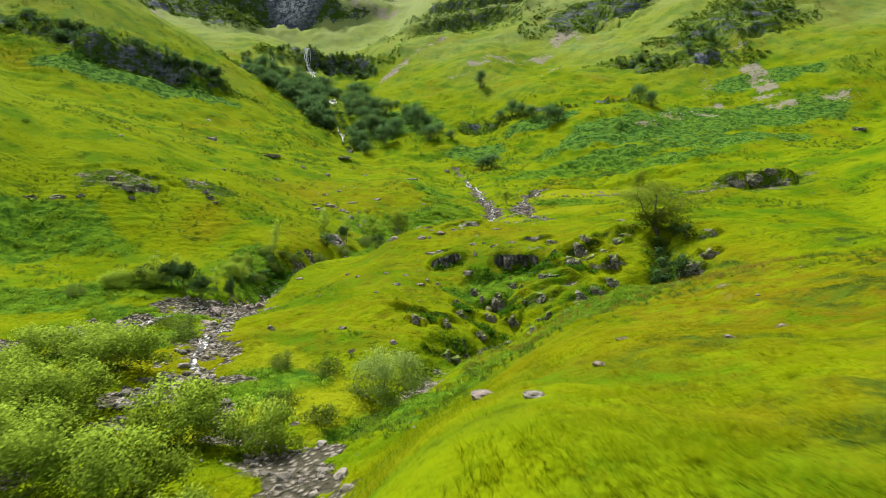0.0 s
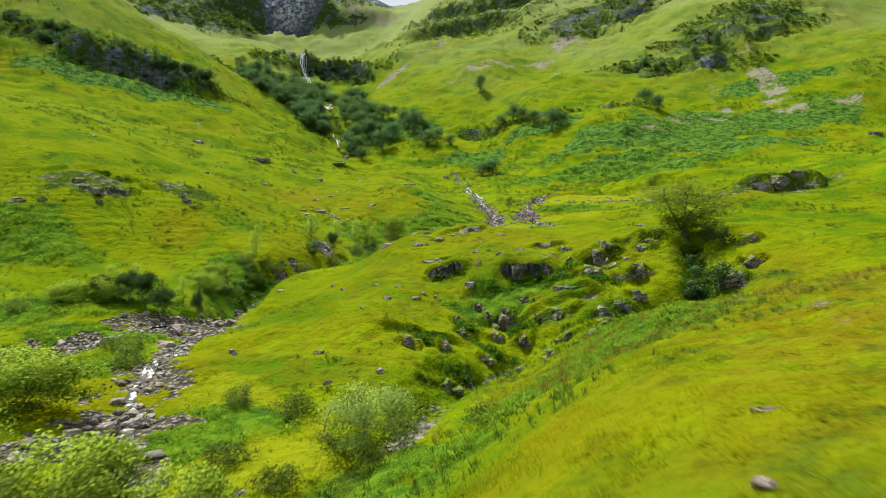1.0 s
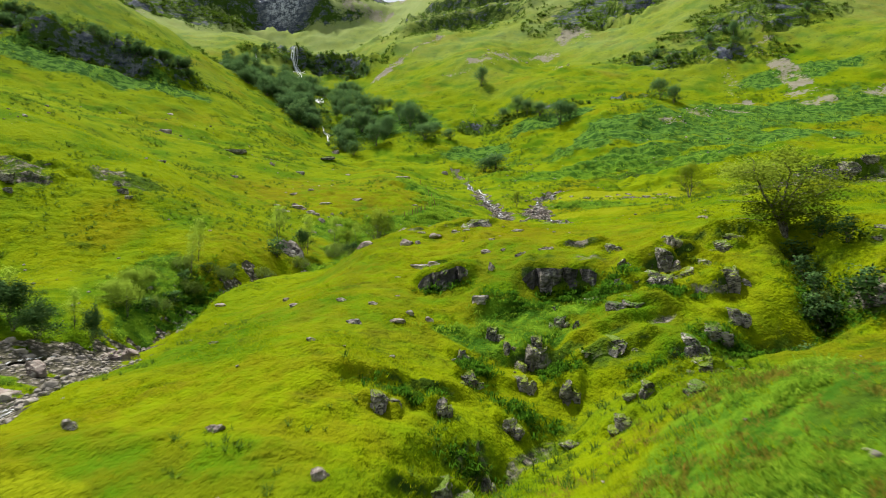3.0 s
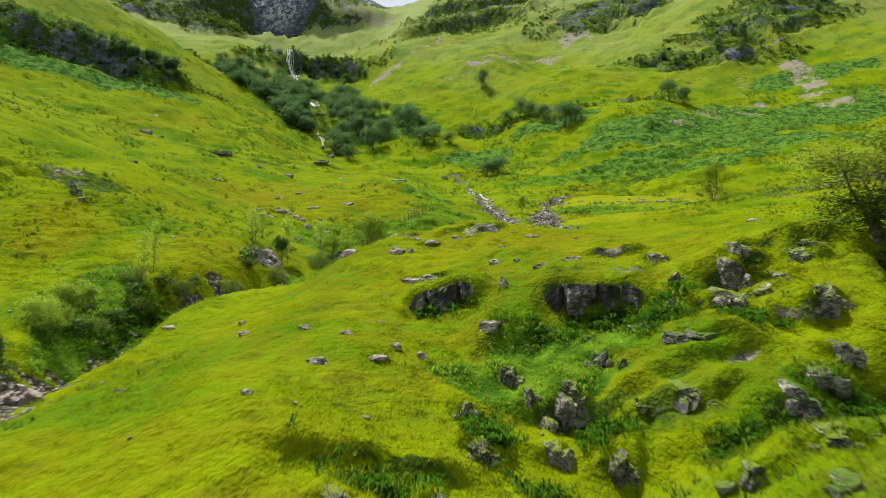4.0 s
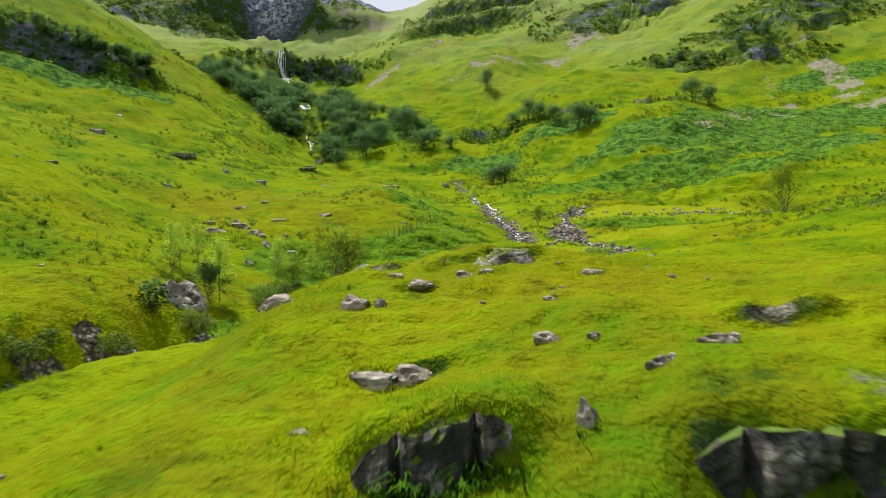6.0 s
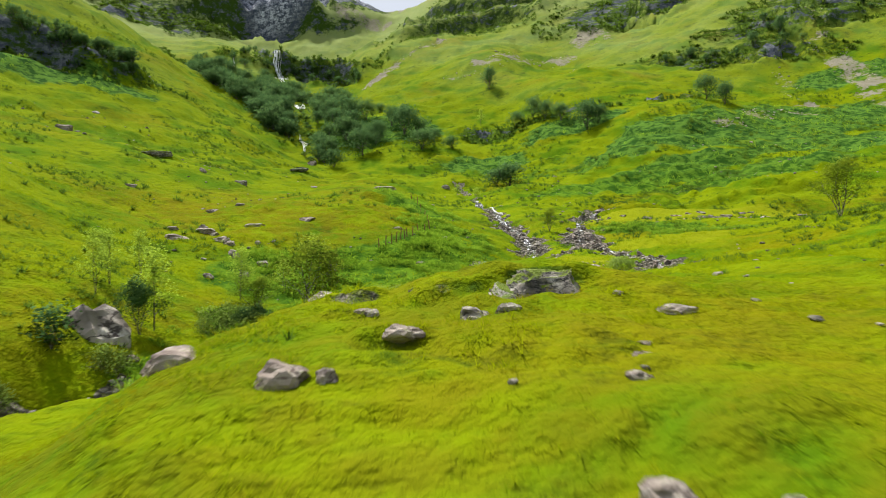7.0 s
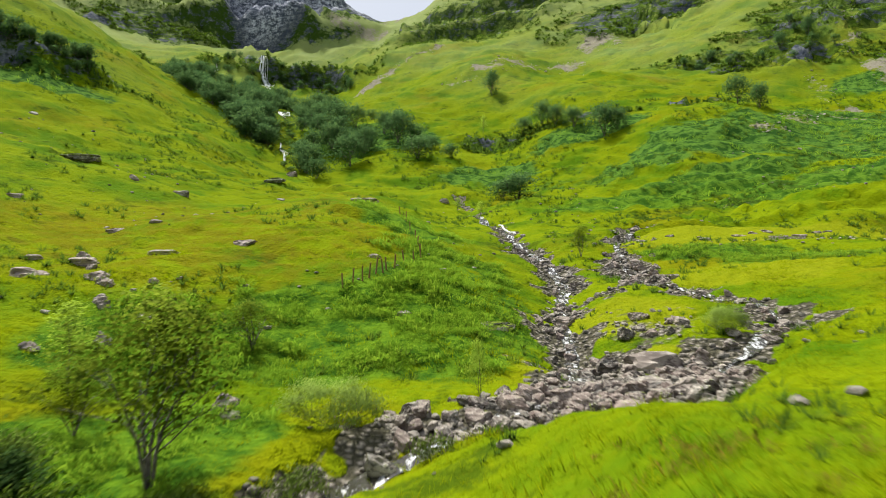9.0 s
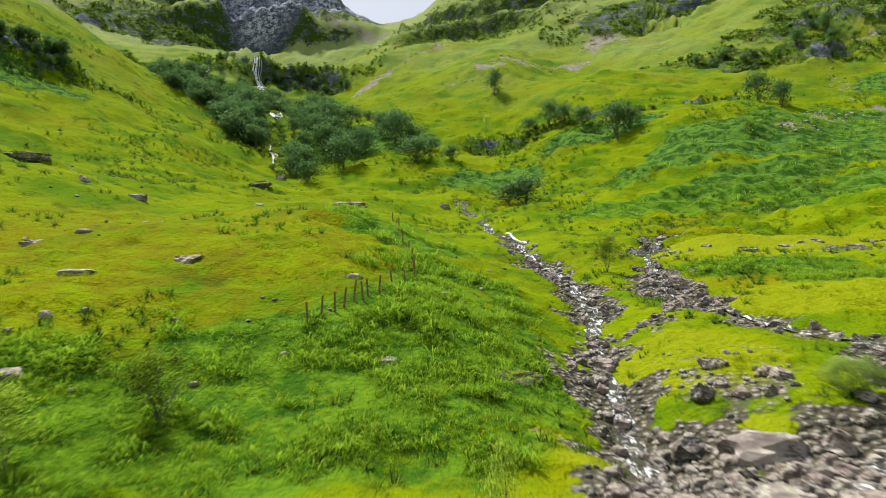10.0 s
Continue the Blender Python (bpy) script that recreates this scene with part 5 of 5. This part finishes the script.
plant(alder, scaled([(-33.0, 60.8, 5.4, 3.0), (-23.3, 51.7, 6.6, 3.4), (-21.7, 42.3, 5.6, 3.4), (-13.2, 36.4, 5.0, 3.4), (-9.2, 36.0, 3.9, 2.7), (-14.6, 43.4, 2.8, 2.0), (-12.6, 28.2, 4.8, 3.1), (-21.1, 36.6, 5.4, 3.2), (-28.5, 48.0, 5.6, 3.5),
                     (-18.0, 30.5, 5.3, 3.5), (-27.5, 57.0, 5.0, 2.8), (-24.5, 33.0, 5.2, 3.2), (-32.0, 53.0, 5.0, 2.8), (-26.0, 44.0, 4.4, 3.0), (-16.5, 22.5, 4.6, 3.0), (-9.0, 24.5, 3.0, 2.2), (-19.5, 24.0, 4.6, 3.0), (-33.5, 85.5, 4.2, 2.4), (-37.5, 84.5, 4.2, 2.2), (-26.5, 95.0, 3.4, 2.2), (-27.5, 101.0, 3.6, 2.0)], 3.4, 4.8), 3.4, "dense bright green alder bush on the stream flat", "bush", "alder bushes on the flat")
alder_tree = tree("alder_tree", "alder", 19, wood_leaf, 4.0, 3.6, 4, 3, 5200, 0.12, 0.26, spread=0.65, lift=0.3, radius=0.018, swell=0.5, clumps=70, lean=0.4)
plant(alder_tree, scaled([(-29.7, 84.8, 4.0, 3.8), (-27.4, 83.6, 3.4, 3.2), (-31.8, 86.0, 3.4, 3.4), (-25.0, 86.8, 1.8, 4.0), (-34.8, 86.4, 3.2, 2.6), (-16.6, 123.4, 2.6, 3.4), (-11.0, 127.0, 3.0, 2.2)], 4.0, 3.6), 4.0, "dark leafy alder tree by the burn", "tree", "alders by the burn")
scrub = tree("scrub_bush", "scrub", 23, willow_leaf, 1.6, 2.2, 7, 2, 1900, 0.095, 0.18, spread=0.6, lift=0.5, radius=0.016, swell=0.8, waist=0.3)
plant(scrub, scaled([(-11.8, 53.7, 1.8, 1.5), (-23.6, 67.2, 2.4, 1.7), (-8.1, 51.5, 2.6, 1.4), (-6.9, 41.5, 2.4, 1.2), (-13.5, 126.9, 2.4, 1.9), (23.5, 78.0, 2.6, 1.6), (-26.5, 70.0, 2.2, 1.4), (-5.0, 53.0, 1.8, 1.0), (-10.0, 44.5, 2.2, 1.2), (2.0, 44.0, 2.0, 0.9), (-22.0, 62.5, 2.4, 1.5), (-13.0, 130.5, 2.6, 1.9), (-24.5, 98.0, 2.2, 1.4), (-23.6, 103.5, 2.4, 1.5), (-22.0, 108.5, 2.4, 1.5), (-19.0, 113.0, 2.4, 1.4), (-25.5, 107.0, 2.6, 1.6), (-16.0, 118.5, 2.4, 1.6), (-41.0, 82.0, 2.6, 1.5), (-8.5, 123.0, 3.0, 1.7), (-10.5, 126.0, 2.8, 1.8), (-6.8, 125.8, 2.4, 1.4), (-9.6, 119.6, 2.6, 1.4), (-3.6, 129.6, 2.2, 1.2), (-6.4, 127.6, 2.0, 1.1), (0.6, 131.6, 1.8, 0.9)], 1.6, 2.2), 1.6,
      "low green scrub bush near the burn", "bush", "scrub by the burn")
oak = tree("hill_tree", "oak", 29, wood_leaf, 7.5, 7.5, 4, 3, 2000, 0.38, 0.60, spread=0.65, lift=0.2, fine=0.012)
ash = tree("gorge_tree", "ash", 33, wood_leaf, 7.0, 7.0, 4, 3, 950, 0.52, 0.70, spread=0.7, lift=0.15, fine=0.016)
plant(oak, scaled([(18.0, 359.5, 6.5, 9.0), (29.0, 312.7, 6.4, 7.3), (41.8, 292.2, 8.8, 8.8), (32.2, 308.4, 6.3, 6.3), (79.8, 303.6, 7.6, 8.0), (82.8, 296.6, 6.8, 6.8), (16.9, 262.3, 9.5, 6.4), (-29.3, 312.1, 8.2, 7.0), (-22.7, 296.9, 10.3, 8.8), (-19.4, 307.3, 8.0, 7.0), (-11.4, 312.8, 9.7, 9.2), (-5.3, 299.0, 9.5, 6.4), (-44.9, 354.0, 9.8, 8.8),
                   (-46.1, 386.8, 8.9, 7.8), (36.0, 303.0, 7.0, 5.5), (24.0, 316.0, 6.0, 5.0), (-34.0, 322.0, 9.0, 8.0), (-25.0, 330.0, 8.0, 7.5), (-16.0, 322.0, 7.0, 7.0), (-38.0, 338.0, 9.0, 8.0), (14.0, 263.5, 6.5, 4.6), (45.5, 294.0, 6.0, 5.5), (120.0, 366.0, 6.0, 7.0), (133.0, 372.0, 6.0, 8.0), (98.0, 372.0, 6.0, 5.0)], 7.5, 7.5), 7.5,
      "dark green rounded tree on the far slope", "tree", "trees of the far slope")
rng = random.Random(41)
woods = []
GORGE = [(-38, 296), (-45, 318), (-54, 352), (-62, 386), (-78, 414)]
while len(woods) < 150:
    k = rng.uniform(0, 3.999)
    (ax, ay), (bx, by) = GORGE[int(k)], GORGE[int(k) + 1]
    t = k - int(k)
    x, y = ax + (bx - ax) * t + rng.gauss(-2, 5 + 2.8 * k), ay + (by - ay) * t + rng.gauss(0, 4)
    wide = rng.uniform(3.2, 7.5)
    right_bank = x > -0.2135 * (y - 112) + 2
    if right_bank and (rng.random() < 0.6 or y > 380):
        continue
    # the stream keeps a gap open through the trees
    if y < 302 + 0.9 * (-42 - x) and x < -42:
        continue
    if 270 < y < 374 and abs(x + 0.2135 * (y - 112)) < 1.6 + 0.45 * wide:
        continue
    woods.append((x, y, wide, wide * rng.uniform(0.75, 1.15)))
woods += [(-12, 326, 7, 7), (-7, 314, 7, 6), (-2, 309, 5, 4), (-29, 322, 7, 7), (-25, 312, 6, 6), (-30, 335, 8, 8), (-36, 352, 8, 8), (-33, 345, 6, 6), (-42, 372, 7, 6), (-47, 396, 8, 7), (-44, 404, 7, 6), (-40, 392, 6, 5), (-20, 306, 6, 5), (3, 300, 5, 4)] + [(-98 + 40 * i / 39 + rng.gauss(0, 2.5), 372 - 50 * i / 39 + rng.uniform(-4, 16), rng.uniform(4, 8), rng.uniform(3.5, 7)) for i in range(40)] + [ (-86, 352, 8, 7), (-80, 352, 8, 7), (-72, 340, 8, 7), (-90, 366, 7, 6)]
plant(ash, scaled(woods, 7.0, 7.0), 7.0, "leafy tree in the wooded gorge", "tree", "trees of the gorge")
rng = random.Random(43)
cliff_trees = []
for cx, cy, wx, wy, turn, count in ((-112, 281, 30, 11, 27, 74), (-142, 272, 14, 8, 15, 22), (-92, 284, 10, 4, 20, 8), (-70, 440, 34, 9, -12, 44), (-104, 430, 12, 12, 0, 14), (112, 364, 26, 8, -14, 16), (148, 384, 26, 10, 10, 12)):
    c, s = math.cos(radians(turn)), math.sin(radians(turn))
    for _ in range(count):
        u, v = rng.uniform(-1, 1) * wx, rng.gauss(0, 0.5) * wy
        wide = rng.uniform(2.6, 5.5)
        x, y = cx + u * c - v * s, cy + u * s + v * c
        # the falls run free of trees
        if abs(x + 80 + 0.28 * (y - 444)) > 2.2 + 0.5 * wide:
            cliff_trees.append((x, y, wide, wide * rng.uniform(0.6, 0.95)))
thorn = tree("crag_tree", "thorn", 47, wood_leaf, 5.0, 5.0, 3, 2, 480, 0.42, 0.50, spread=0.7, lift=0.15, fine=0.016)
# rows near the rowan and the burn's ravine add dark shrubs as shade
plant(thorn, scaled(cliff_trees + [(24.0, 74.6, 3.6, 2.6), (26.8, 81.6, 3.0, 1.8), (24.8, 84.4, 3.0, 1.8), (24.0, 81.6, 2.6, 1.8), (23.5, 79.0, 2.8, 2.0), (22.8, 76.2, 2.6, 2.0), (26.4, 84.4, 2.6, 1.6), (20.6, 74.2, 2.2, 1.3), (22.6, 77.2, 2.6, 1.8), (-46.0, 334.0, 3.0, 1.6), (-50.5, 348.0, 2.6, 1.4), (-48.2, 340.0, 2.6, 1.5), (-42.6, 322.0, 2.8, 1.6), (-43.0, 309.0, 2.6, 1.2), (-39.5, 296.0, 3.0, 1.5), (-53.5, 362.0, 2.8, 1.4), (-37.0, 293.0, 3.4, 1.8), (-24.4, 104.4, 2.0, 1.3), (-24.2, 100.6, 2.0, 1.2), (-23.2, 107.6, 1.8, 1.1), (-25.0, 96.4, 2.2, 1.3), (-21.4, 110.0, 1.6, 1.0), (-44.5, 326.0, 2.4, 1.4), (-18.5, 117.5, 3.0, 2.2)], 5.0, 5.0), 5.0, "stunted dark tree of the crags, a few added to darken shaded hollows", "tree", "trees on the crags")


# ---- grass and bracken ----
def tufts(name, xyz, tall, blades, width, lean, dice, mat, label, category, arch=False):
    """Clumps of thin blades, or of arching fronds, in one mesh."""
    n = len(xyz)
    c = np.repeat(xyz, blades, axis=0)
    h = np.repeat(tall, blades) * dice.uniform(0.6, 1.25, n * blades)
    a = dice.uniform(0, 6.2832, n * blades)
    out = np.stack([np.cos(a), np.sin(a), 0 * a], -1)
    side = np.stack([-np.sin(a), np.cos(a), 0 * a], -1)
    l = dice.uniform(0.4, 1.2, n * blades)[:, None] * lean * h[:, None]
    w = (width * h)[:, None]
    foot = c + out * (0.15 * h)[:, None] - np.array([0, 0, 0.05])
    rise = np.stack([0 * h, 0 * h, h], -1)
    if not arch:
        v = np.stack([foot - side * w, foot + side * w, foot + out * l + rise], 1)
        f = np.arange(n * blades * 3).reshape(-1, 3)
    else:
        mid = foot + out * l * 0.45 + rise * 0.85
        end = foot + out * l * 1.15 + rise * 0.62
        v = np.stack([foot, mid - side * w, end, mid + side * w], 1)
        f = np.arange(n * blades * 4).reshape(-1, 4)
    return tagged(new(name, np_mesh(name, v.reshape(-1, 3), f, mat)), label, category, kind="stuff")


dice = np.random.default_rng(11)


def spread_over(count, y0, y1, x_half):
    y = y0 + (y1 - y0) * dice.random(count) ** 1.15
    x = dice.uniform(-1, 1, count) * x_half(y)
    return x, y


gx, gy = spread_over(210000, 6, 190, lambda y: 16 + 0.50 * y)
fern, stones, dry = covers(gx, gy)
keep = (dice.random(len(gx)) > smooth(0.75, 1.0, np.abs(gx) / (16 + 0.50 * gy))) & (dice.random(len(gx)) > smooth(150, 190, gy)) & (stones < 0.3 + 0.3 * dice.random(len(gx))) & (fern < 0.75 + 0.5 * dice.random(len(gx))) & (fractal(gx, gy, 3.0, 91, 3) > -0.45)
gx, gy, dry = gx[keep], gy[keep], dry[keep]
gz = height(gx, gy)
parched = dry + 0.35 * fractal(gx, gy, 3.5, 99, 3) > 0.56
tufts("dry_grass", np.stack([gx, gy, gz], -1)[parched], np.full(parched.sum(), 0.15) * (1 + gy[parched] / 300), 5, 0.05, 1.7, dice, dry_blade, "tufts of dry ochre hill grass", "grass")
gx, gy, gz = gx[~parched], gy[~parched], gz[~parched]
# longer grass round the feet of the rocks
rx, ry, rz = [], [], []
for x, y, wide, tall in KNOLL_STONES + BANK_ROCKS + FRONT_STONES + TOP_STONES + [(8.9, 84.0, 5.0, 1), (0.5, 85.3, 4.0, 1)]:
    n = int(8 + 10 * wide)
    a = dice.uniform(0, 6.2832, n)
    r = dice.uniform(0.40, 0.62, n) * wide
    rx.append(x + r * np.cos(a))
    ry.append(y + 0.85 * r * np.sin(a))
gx, gy = np.concatenate([gx] + rx), np.concatenate([gy] + ry)
gz = height(gx, gy)
tufts("hill_grass", np.stack([gx, gy, gz], -1), (0.11 + 0.11 * np.clip(fractal(gx, gy, 4, 93, 3) + 0.4, 0, 1)) * (1 + gy / 240), 5, 0.055, 1.8, dice, grass_blade, "tufts of long yellow-green hill grass", "grass")
bx, by = [], []
for cx, cy, rx, ry, turn in FERNS:
    far = cy > 200
    n = int(min(rx * ry * (7.0 if not far else 0.45), 3000)) * (4 if not far else 1)
    a, r = dice.uniform(0, 6.2832, n), np.sqrt(dice.random(n)) * 1.15
    c, s = math.cos(radians(turn)), math.sin(radians(turn))
    bx.append(cx + r * np.cos(a) * rx * c - r * np.sin(a) * ry * s)
    by.append(cy + r * np.cos(a) * rx * s + r * np.sin(a) * ry * c)
bx, by = np.concatenate(bx), np.concatenate(by)
fern, stones, _ = covers(bx, by)
keep = (fern + 0.75 * fractal(bx, by, 2.6, 95, 3) + 0.45 * fractal(bx, by, 9, 96, 2) > 0.8) & (stones < 0.3)
bx, by = bx[keep], by[keep]
tufts("bracken", np.stack([bx, by, height(bx, by)], -1), (0.17 + 0.17 * dice.random(len(bx))) * (1.2 + 1.1 * fractal(bx, by, 1.6, 97, 2)).clip(0.4, 2.4) * 0.8 + by / 1100 + 0.45 * smooth(190, 230, by), 11, 0.04, 1.6, dice, fern_blade, "dense green bracken fronds on the slope", "bracken", True)

# fern in the hollows below the rock ledges, coloured dark to stand for their shade
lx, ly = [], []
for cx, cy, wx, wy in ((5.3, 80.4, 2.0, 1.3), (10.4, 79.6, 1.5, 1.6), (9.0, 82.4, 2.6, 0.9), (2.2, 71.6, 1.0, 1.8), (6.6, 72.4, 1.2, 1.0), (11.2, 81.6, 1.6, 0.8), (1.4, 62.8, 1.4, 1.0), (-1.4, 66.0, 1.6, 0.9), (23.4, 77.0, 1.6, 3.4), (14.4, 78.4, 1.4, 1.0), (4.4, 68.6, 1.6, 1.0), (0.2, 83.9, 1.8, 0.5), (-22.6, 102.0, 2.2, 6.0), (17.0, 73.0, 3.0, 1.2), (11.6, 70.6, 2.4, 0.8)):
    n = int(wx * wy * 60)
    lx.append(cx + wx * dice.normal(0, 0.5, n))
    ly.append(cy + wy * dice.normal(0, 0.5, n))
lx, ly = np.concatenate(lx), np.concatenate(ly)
tufts("ledge_fern", np.stack([lx, ly, height(lx, ly)], -1), 0.2 + 0.3 * dice.random(len(lx)), 12, 0.06, 1.1, dice, shade_fern_blade, "green fern coloured dark as shade in the hollows below the rock ledges", "fern", True)

# turning bracken among the green below the knoll
rx, ry = [], []
for cx, cy, wx, wy, turn in ((5, 45, 5, 6, 30), (14, 48, 11, 6, 30), (13, 60, 8, 5, 20), (6, 53, 5, 6, 0), (20, 56, 8, 5, 30), (-4, 118, 5, 4, 0), (3, 120, 7, 3, 10)):
    n = int(wx * wy * 9)
    rx.append(cx + wx * dice.normal(0, 0.5, n))
    ry.append(cy + wy * dice.normal(0, 0.5, n))
rx, ry = np.concatenate(rx), np.concatenate(ry)
keep = fractal(rx, ry, 2.2, 98, 3) > 0.05
rx, ry = rx[keep], ry[keep]
tufts("turning_bracken", np.stack([rx, ry, height(rx, ry)], -1), 0.18 + 0.2 * dice.random(len(rx)), 12, 0.04, 1.3, dice, rust_blade, "olive and rust bracken turning brown", "bracken", True)
# dark rushes and heather in clumps over the slopes
hx, hy = spread_over(52000, 34, 330, lambda y: 14 + 0.6 * y)
on_knoll = oval(hx, hy, 3, 98, 24, 34)
keep = (fractal(hx, hy, 10, 101, 3) + 0.5 * fractal(hx, hy, 2.5, 105, 2) > 0.37 + 0.5 * on_knoll - 0.3 * oval(hx, hy, 55, 233, 42, 14, 15)) & (covers(hx, hy)[1] < 0.3)
hx, hy = hx[keep], hy[keep]
tufts("heather_clumps", np.stack([hx, hy, height(hx, hy)], -1), (0.12 + 0.12 * dice.random(len(hx))) * (1 + hy / 120), 14, 0.09, 1.0, dice, heath_blade, "dark clumps of rushes and heather in the grass", "heather")

# dark heath and fern clumps between the rocks of the crags
hx, hy = [], []
for cx, cy, wx, wy, turn, share in BARE[2:]:
    n = int(min(wx * wy * 1.6, 1500))
    a, r = dice.uniform(0, 6.2832, n), np.sqrt(dice.random(n)) * 1.05
    c, s = math.cos(radians(turn)), math.sin(radians(turn))
    hx.append(cx + r * np.cos(a) * wx * c - r * np.sin(a) * wy * s)
    hy.append(cy + r * np.cos(a) * wx * s + r * np.sin(a) * wy * c)
hx, hy = np.concatenate(hx), np.concatenate(hy)
keep = (fractal(hx, hy, 9, 111, 3) > -0.1) & (hy > 180)
hx, hy = hx[keep], hy[keep]
tufts("crag_heath", np.stack([hx, hy, height(hx, hy)], -1), (0.5 + 0.6 * dice.random(len(hx))) * (0.6 + hy / 600) * (0.45 + 0.55 * smooth(240, 280, hy)), 9, 0.17, 1.0, dice, heath_blade, "dark heather and fern growing over the crags", "heather", True)
